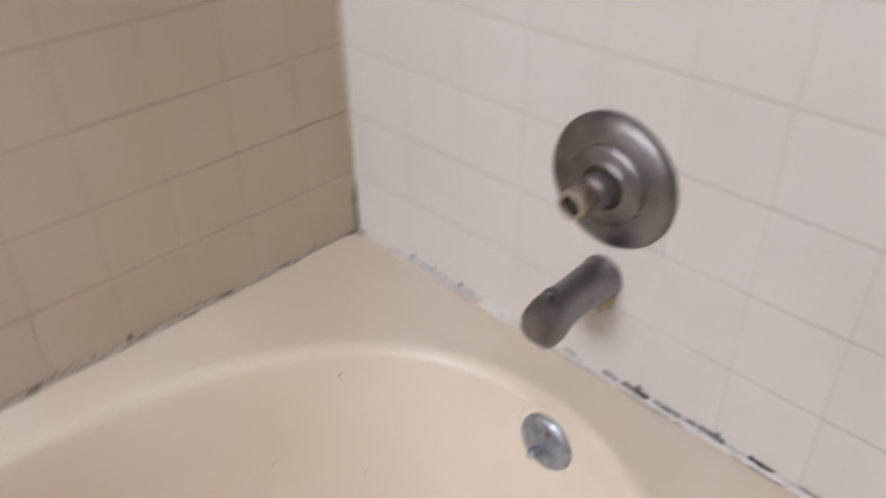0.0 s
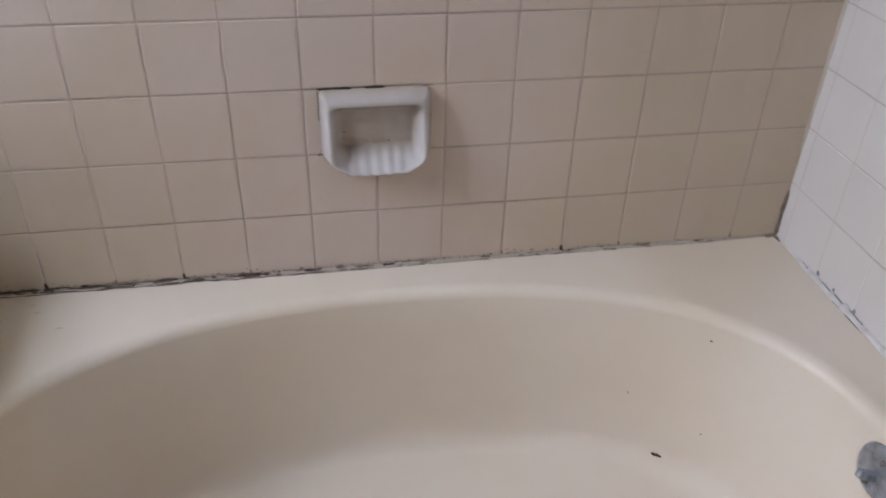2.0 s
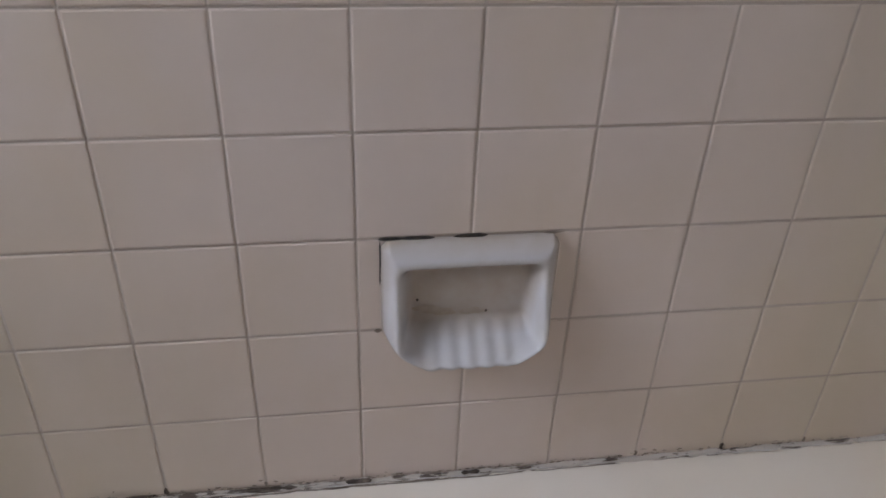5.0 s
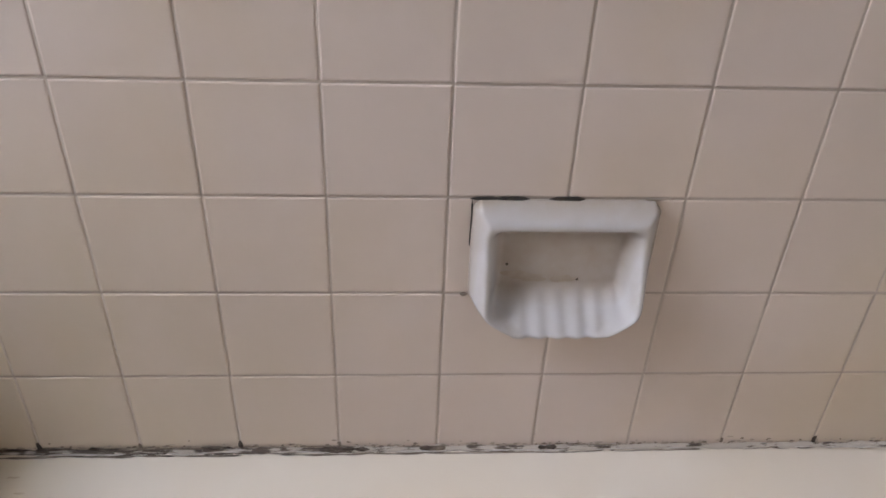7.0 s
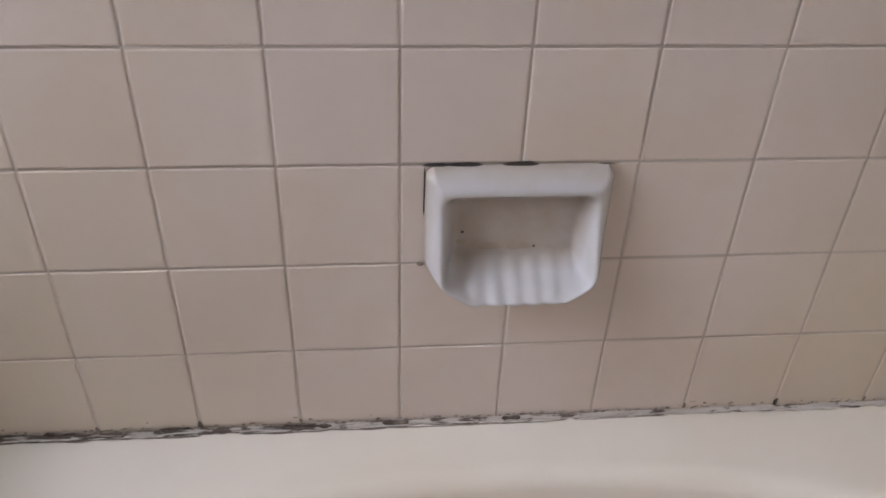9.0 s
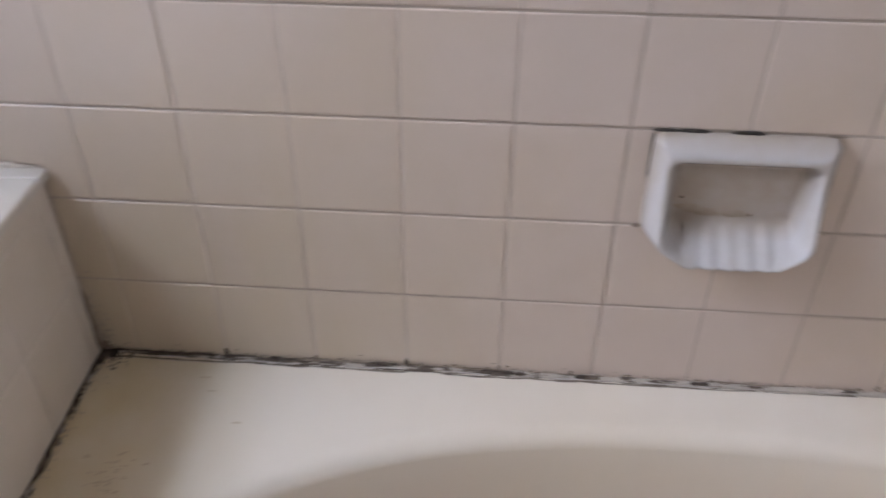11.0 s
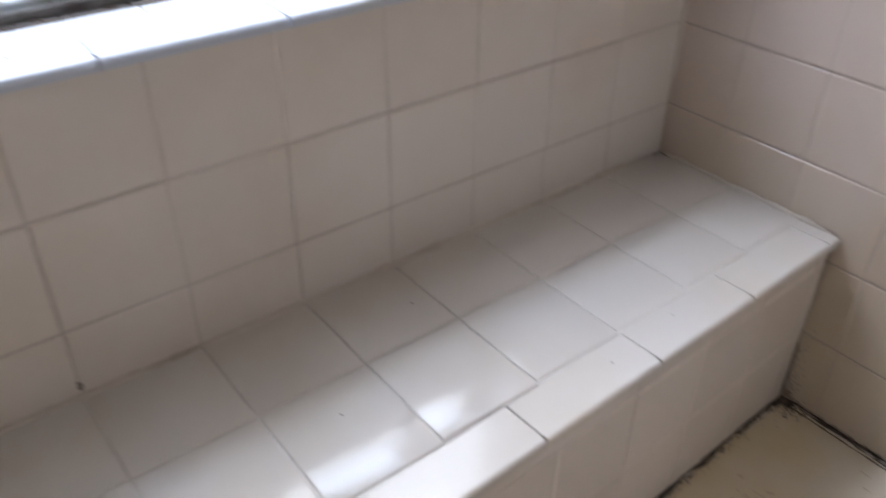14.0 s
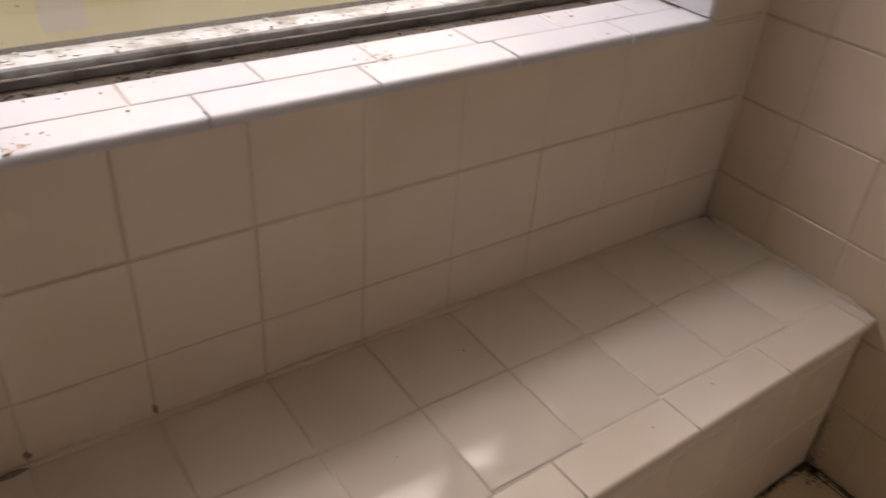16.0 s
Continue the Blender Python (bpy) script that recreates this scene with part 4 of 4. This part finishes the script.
for k in (7, 8):
    s = stain("mould_spot", (XL + 0.0006, -k * PW, BZ + 0.012), "west", 0.0035, 0.007, MOULD_S, k + 3.1)
    s.parent = c

# coved corners
for name, x, sgn, z0 in (("corner_caulk_west", XL, 1, BZ), ("corner_caulk_east", XR, -1, ZD + 0.10)):
    c = thing(name, "cream caulk in the corner of the tiled walls", "caulk", kind="structure")
    part("bead", strand((x + sgn * 0.0008, -0.0008, z0), (x + sgn * 0.0008, -0.0008, 1.95), 0.0050, 90 + sgn, 0.0004, 1.0, 0.012, (0, -1, 0), (sgn, 0, 0)), COVE, c, "", True)

# black cracks over the soap dish
c = thing("dish_joint", "black gap along the top of the soap dish", "mould", kind="structure")
part("gap", strand((DX - 0.090, -0.001, 0.3285), (DX - 0.035, -0.001, 0.3285), 0.0024, 61, 0.001, 0.8, lift=(0, -1, 0), side=(0, 0, 1)), DARK, c, "", True)
part("gap", strand((DX - 0.018, -0.001, 0.3285), (DX + 0.016, -0.001, 0.3285), 0.0024, 62, 0.001, 0.8, lift=(0, -1, 0), side=(0, 0, 1)), DARK, c, "", True)
part("gap", strand((DX - 0.0875, -0.001, 0.327), (DX - 0.0875, -0.001, 0.275), 0.0013, 63, 0.001, 0.8, lift=(0, -1, 0), side=(1, 0, 0)), DARK, c, "", True)
part("gap", strand((DX - 0.094, -0.001, 0.219), (DX - 0.086, -0.001, 0.219), 0.0030, 64, 0.001, 0.8, lift=(0, -1, 0), side=(0, 0, 1)), MOULD_S, c, "", True)
part("gap", strand((DX + 0.070, -0.001, 0.3285), (DX + 0.092, -0.001, 0.3285), 0.0018, 65, 0.001, 0.8, lift=(0, -1, 0), side=(0, 0, 1)), MOULD_S, c, "", True)

# rust below the spout
c = trim(stain("rust_stain", (XR - 0.0005, VY - 0.004, 0.118), "east", 0.024, 0.018, RUST, 1.0, 0.0006, 1.1), "tan rust stain on the tiles under the spout", "stain")

# loose dirt
d = strand((-0.014, 0, 0), (0.014, 0, 0), 0.0036, 71, 0.004, 0.7, 0.002)
deb = part("dirt_flake", d, MOULD, None, "", True)
deb.matrix_basis = Matrix.Translation(tub_at(17.9, 0.527)) @ pose(0, 0, 0, 0, 18, -14)
tagged(deb, "dark flake of dirt on the tub's inner wall", "dirt")
for turn, depth, size in ((8.64, 0.476, 1.0), (12.3, 0.66, 0.7), (13.3, 0.43, 0.7)):
    p = tub_at(turn, depth)
    deb = part("dirt_speck", lathe([(0.0022 * size, 0), (0.0018 * size, 0.001 * size), (0, 0.0014 * size)], 8), MOULD, None, "", True)
    deb.matrix_basis = Matrix.Translation(p) @ Vector((-0.8, -0.5, 0.25)).to_track_quat("Z", "Y").to_matrix().to_4x4()
    tagged(deb, "small dark speck on the tub wall", "dirt")

# ---- tiles ----
rng = random.Random(11)
G = 0.0019
GH = 0.0024  # level joints
ROWS = 8


def top_rows(name, wall, cells, material, parent):
    """Upper rows, joined."""
    bm = bmesh.new()
    for cx, cy, cz, w, h in cells:
        m = Matrix.Translation((cx, cy, cz)) @ FACE[wall].to_4x4()
        rings = []
        for inset, z in ((0, -0.006), (0, -0.0013), (0.002, 0)):
            x, y = w / 2 - inset, h / 2 - inset
            rings.append([bm.verts.new(m @ Vector(q)) for q in ((-x, -y, z), (x, -y, z), (x, y, z), (-x, y, z))])
        for a, b in zip(rings, rings[1:]):
            for k in range(4):
                bm.faces.new((a[k], a[(k + 1) % 4], b[(k + 1) % 4], b[k]))
        bm.faces.new(rings[-1])
    ob = part(name, bm, material, parent)
    return tagged(ob, kind="stuff")


def spans(lo, hi, start, pitch):
    """Cells between joints at start + k * pitch, clipped to lo..hi."""
    k = math.floor((lo - start) / pitch)
    out = []
    while start + k * pitch < hi - 1e-6:
        a, b = max(lo, start + k * pitch), min(hi, start + (k + 1) * pitch)
        if b - a > 0.004:
            out.append((a, b))
        k += 1
    return out


rows = [(ZD + 0.001, P)] + [(k * P, (k + 1) * P) for k in range(1, ROWS)]
high = [(k * P, (k + 1) * P) for k in range(ROWS, 18)]
upper = []
for x0, x1 in spans(XL, XR, 0.0, P):
    for z0, z1 in rows + high:
        lo, xr = z0, x1
        if x1 < XB + 0.003 and z1 < BZ + 0.004:
            continue
        if x1 <= XB + 0.06 and x0 < XB - 0.001 and z0 < BZ:
            # the column beside and over the bench
            if x1 > XB + 0.006:
                a = XB - 0.0022
                if z1 <= BZ + 0.001:
                    lay_tile(wall_north, "north", ((a + x1) / 2, 0, (z0 + z1) / 2), x1 - a - G, z1 - z0 - GH, TILE, rng)
                    continue
                lay_tile(wall_north, "north", ((a + x1) / 2, 0, (z0 + z1) / 2), x1 - a - G, z1 - z0 - GH, TILE, rng, 0.02)
                xr = XB - 0.0002 + G
            lo = max(z0, BZ + 0.001)
        elif x1 <= XB and z0 < BZ:
            lo = BZ + 0.001
        args = ((x0 + xr) / 2, 0, (lo + z1) / 2)
        if z0 < ROWS * P - 1e-6:
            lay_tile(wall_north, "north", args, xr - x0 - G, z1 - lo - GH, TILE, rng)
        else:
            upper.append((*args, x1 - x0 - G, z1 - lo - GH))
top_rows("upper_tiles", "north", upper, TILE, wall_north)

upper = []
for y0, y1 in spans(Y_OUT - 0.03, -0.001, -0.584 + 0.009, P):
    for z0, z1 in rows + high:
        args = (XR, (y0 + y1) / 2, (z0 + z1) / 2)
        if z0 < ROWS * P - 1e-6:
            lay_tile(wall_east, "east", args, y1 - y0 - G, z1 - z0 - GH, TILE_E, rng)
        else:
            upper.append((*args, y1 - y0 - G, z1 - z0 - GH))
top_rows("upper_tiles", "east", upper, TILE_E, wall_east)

upper = []
wrows = [(BZ + 0.001, 3 * P)] + [(k * P, (k + 1) * P) for k in range(3, 18)]
for y0, y1 in spans(Y_OUT - 0.004, -0.001, 0.0, PW):
    for z0, z1 in wrows:
        cells = [(y0, y1)]
        if z1 > WIN_Z0 + 0.01 and z0 < WIN_Z1:
            cells = []
            if y0 < W0 - 0.012:
                cells.append((y0, min(y1, W0 - 0.0135)))
            if y1 > W1 + 0.012:
                cells.append((max(y0, W1 + 0.0135), y1))
        for a, b in cells:
            zt = z1
            if z1 > WIN_Z0 - 0.016 and z1 < WIN_Z0 + 0.01 and b > W0 - 0.01 and a < W1 + 0.01:
                zt = WIN_Z0 - 0.0100
            args = (XL, (a + b) / 2, (z0 + zt) / 2)
            if z0 < ROWS * P - 1e-6:
                lay_tile(wall_west, "west", args, b - a - G, zt - z0 - GH, TILE_W, rng)
            else:
                upper.append((*args, b - a - G, zt - z0 - GH))
top_rows("upper_tiles", "west", upper, TILE_W, wall_west)

# bench: two rows of square tiles, a rounded front row, and the face towards the tub
J1, J2, FX = -0.742, -0.6400, -0.5865
SKEW = 0.036  # the bench's front runs a little out of square


def skewed(x, y):
    return x - SKEW * y


for y0, y1 in spans(Y_OUT + 0.005, -0.001, 0.0, PW):
    ym = (y0 + y1) / 2
    for x0, x1 in ((XL + 0.0005, J1), (J1, skewed(J2, ym) - 0.001)):
        under(lay_tile(bench, "top", ((x0 + x1) / 2, ym, BZ), x1 - x0 - 0.0015, y1 - y0 - 0.0015, TILE_P, rng), bench)
for y0, y1 in spans(Y_OUT + 0.002, -0.001, -0.022, 0.155):
    ym = (y0 + y1) / 2
    ob = new("edge_tile", round_smooth(mesh_of("edge_tile", bullnose(y1 - y0 - G, FX - J2 - G / 2, 0.0105, 0.0045), TILE_B)))
    ob.parent = bench
    ob.matrix_basis = pose(skewed(FX, ym), ym, BZ + 0.0002, 0, rng.uniform(-0.1, 0.1), math.degrees(math.atan(SKEW)))
    under(ob, bench)
for y0, y1 in spans(Y_OUT + 0.002, -0.001, -0.022, P):
    for z0, z1 in ((ZD + 0.001, P), (P, 2 * P), (2 * P, BZ - 0.0075)):
        ym = (y0 + y1) / 2
        ob = under(lay_tile(bench, "west", (skewed(XF0, ym), ym, (z0 + z1) / 2), y1 - y0 - 0.0012, z1 - z0 - 0.0012, TILE_W, rng, 0.05), bench)
        ob.matrix_basis = Matrix.Translation(ob.location) @ pose(0, 0, 0, 0, 0, math.degrees(math.atan(SKEW))) @ Matrix.Translation(-ob.location) @ ob.matrix_basis

# scuffs on the tub deck and specks on the bench
c = thing("deck_scuffs", "brown scuff marks on the tub deck, yellowed and tinted for the bench's shade", "stain", kind="structure")
for k in range(34):
    x0, y0 = -0.515 + rng.gauss(0, 0.020), -0.190 + rng.gauss(0, 0.026)
    s = stain("scuff", (x0, y0, ZD + 0.0002), "top", rng.uniform(0.002, 0.010), rng.uniform(0.0008, 0.0022), SCUFF, k * 2.3, 0.0002)
    s.matrix_basis = s.matrix_basis @ pose(0, 0, 0, 0, 0, rng.uniform(-10, 45))
    s.parent = c
for x0, y0 in ((-0.455, -0.034), (-0.40, -0.10), (-0.44, -0.055)):
    s = stain("scuff", (x0, y0, ZD + 0.0002), "top", 0.008, 0.0018, SCUFF, x0 * 50, 0.0002)
    s.parent = c
for x0, y0 in ((-0.603, -0.372), (-0.79, -0.47), (-0.70, -0.61), (-0.615, -0.27)):
    sp = part("dirt_speck", lathe([(0.0011, 0), (0.0009, 0.0004), (0, 0.0006)], 8), MOULD_S, None, "", True)
    sp.location = (x0, y0, BZ + 0.0002)
    tagged(sp, "small brown speck on the bench tiles", "dirt")

# grit on the sill
rng = random.Random(23)
grit = bmesh.new()
for k in range(72):
    if k < 46:
        q = (rng.uniform(-1.018, -0.985), rng.uniform(W0, W1), WIN_Z0 + 0.0125)
    elif k < 56:
        q = (rng.uniform(-0.945, -0.86), rng.uniform(W0, W1), WIN_Z0 + 0.0005)
    else:
        q = (-0.865 + rng.uniform(-0.02, 0.012), W0 + 0.008 + rng.random() ** 2 * 0.04, WIN_Z0 + 0.0008)
    r = rng.uniform(0.0005, 0.0016) * (0.6 if k >= 56 else 1)
    m = Matrix.Translation(q) @ pose(0, 0, 0, rng.uniform(0, 40), rng.uniform(0, 40), rng.uniform(0, 360)) @ Matrix.Diagonal((r * rng.uniform(1, 2.2), r, r * 0.6, 1))
    bmesh.ops.create_icosphere(grit, subdivisions=1, radius=1, matrix=m)
for k in range(34):
    q = (-1.0015, W0 + 0.006 + rng.random() ** 1.8 * 0.5, WIN_Z0 + 0.013 + rng.random() ** 1.5 * 0.12)
    r = rng.uniform(0.0004, 0.0010)
    bmesh.ops.create_icosphere(grit, subdivisions=1, radius=1, matrix=Matrix.Translation(q) @ Matrix.Diagonal((r * 0.4, r, r * rng.uniform(0.8, 1.8), 1)))
ob = part("grit", grit, GRIT)
tagged(ob, "loose grit and paint flakes on the sill and sash", "grit", "", "stuff")

# black dirt lying in the window track
dirt = bmesh.new()
for k in range(170):
    q = (rng.uniform(-0.974, -0.950), rng.uniform(W0, W1), WIN_Z0 - 0.0028)
    r = rng.uniform(0.0008, 0.0022)
    m = Matrix.Translation(q) @ pose(0, 0, 0, rng.uniform(0, 40), rng.uniform(0, 40), rng.uniform(0, 360)) @ Matrix.Diagonal((r * rng.uniform(1, 2.8), r, r * 0.8, 1))
    bmesh.ops.create_icosphere(dirt, subdivisions=1, radius=1, matrix=m)
tagged(part("track_dirt", dirt, MOULD), "dark loose dirt lying in the window track", "dirt", "", "stuff")

# paint chips on the sash rail, flakes and crumbs on the sill
CHIP = shade("chipped_paint", (0.62, 0.65, 0.66), 0.7, 0.2, (0.50, 0.49, 0.45), 0.7, 90.0, 0.2, 300)
chips = bmesh.new()
for k in range(90):
    q = Vector((rng.uniform(-1.019, -0.986), W0 + 0.004 + rng.random() * (W1 - W0 - 0.01), WIN_Z0 + 0.0124))
    n = rng.randint(4, 6)
    r = rng.uniform(0.0007, 0.0024)
    lean = rng.uniform(0, 0.0005)
    top = [chips.verts.new(q + Vector((0.7 * r * rng.uniform(0.6, 1.2) * math.cos(6.283 * j / n), 1.6 * r * rng.uniform(0.6, 1.2) * math.sin(6.283 * j / n), 0.0005 + lean * (j % 2)))) for j in range(n)]
    low = [chips.verts.new(v.co - Vector((0, 0, 0.0008))) for v in top]
    chips.faces.new(top)
    for j in range(n):
        chips.faces.new((low[j], low[(j + 1) % n], top[(j + 1) % n], top[j]))
tagged(part("paint_chips", chips, CHIP), "flaking white paint chips on the sash rail", "paint chips", "", "stuff")
crumbs = bmesh.new()
for k in range(95):
    if k < 45:
        q = (rng.uniform(-1.018, -0.986), rng.uniform(W0, W1), WIN_Z0 + 0.0130)
    elif k < 70:
        q = (-0.905 + rng.gauss(0, 0.006), -0.515 + rng.gauss(0, 0.014), WIN_Z0 + 0.0006)
    else:
        q = (rng.uniform(-0.95, -0.93), rng.uniform(W0, W1), WIN_Z0 + 0.0006)
    r = rng.uniform(0.0004, 0.0011)
    bmesh.ops.create_icosphere(crumbs, subdivisions=1, radius=1, matrix=Matrix.Translation(q) @ pose(0, 0, 0, 0, 0, rng.uniform(0, 360)) @ Matrix.Diagonal((r * rng.uniform(1, 2), r, r * 0.6, 1)))
tagged(part("crumbs", crumbs, MOULD_S), "dark crumbs of dirt on the sash rail and sill", "dirt", "", "stuff")
for x0, y0, rx, ry, m in ((-0.861, W0 + 0.014, 0.003, 0.005, RUST), (-0.866, W0 + 0.022, 0.004, 0.004, RUST), (-0.858, W0 + 0.012, 0.0025, 0.004, SCUFF), (-0.904, -0.512, 0.003, 0.006, SCUFF)):
    f = stain("flake", (x0, y0, WIN_Z0 + 0.0004), "top", rx, ry, m, x0 * 77 + y0, 0.0008)
    tagged(f, "tan flake of dirt on the white tiled sill", "dirt")
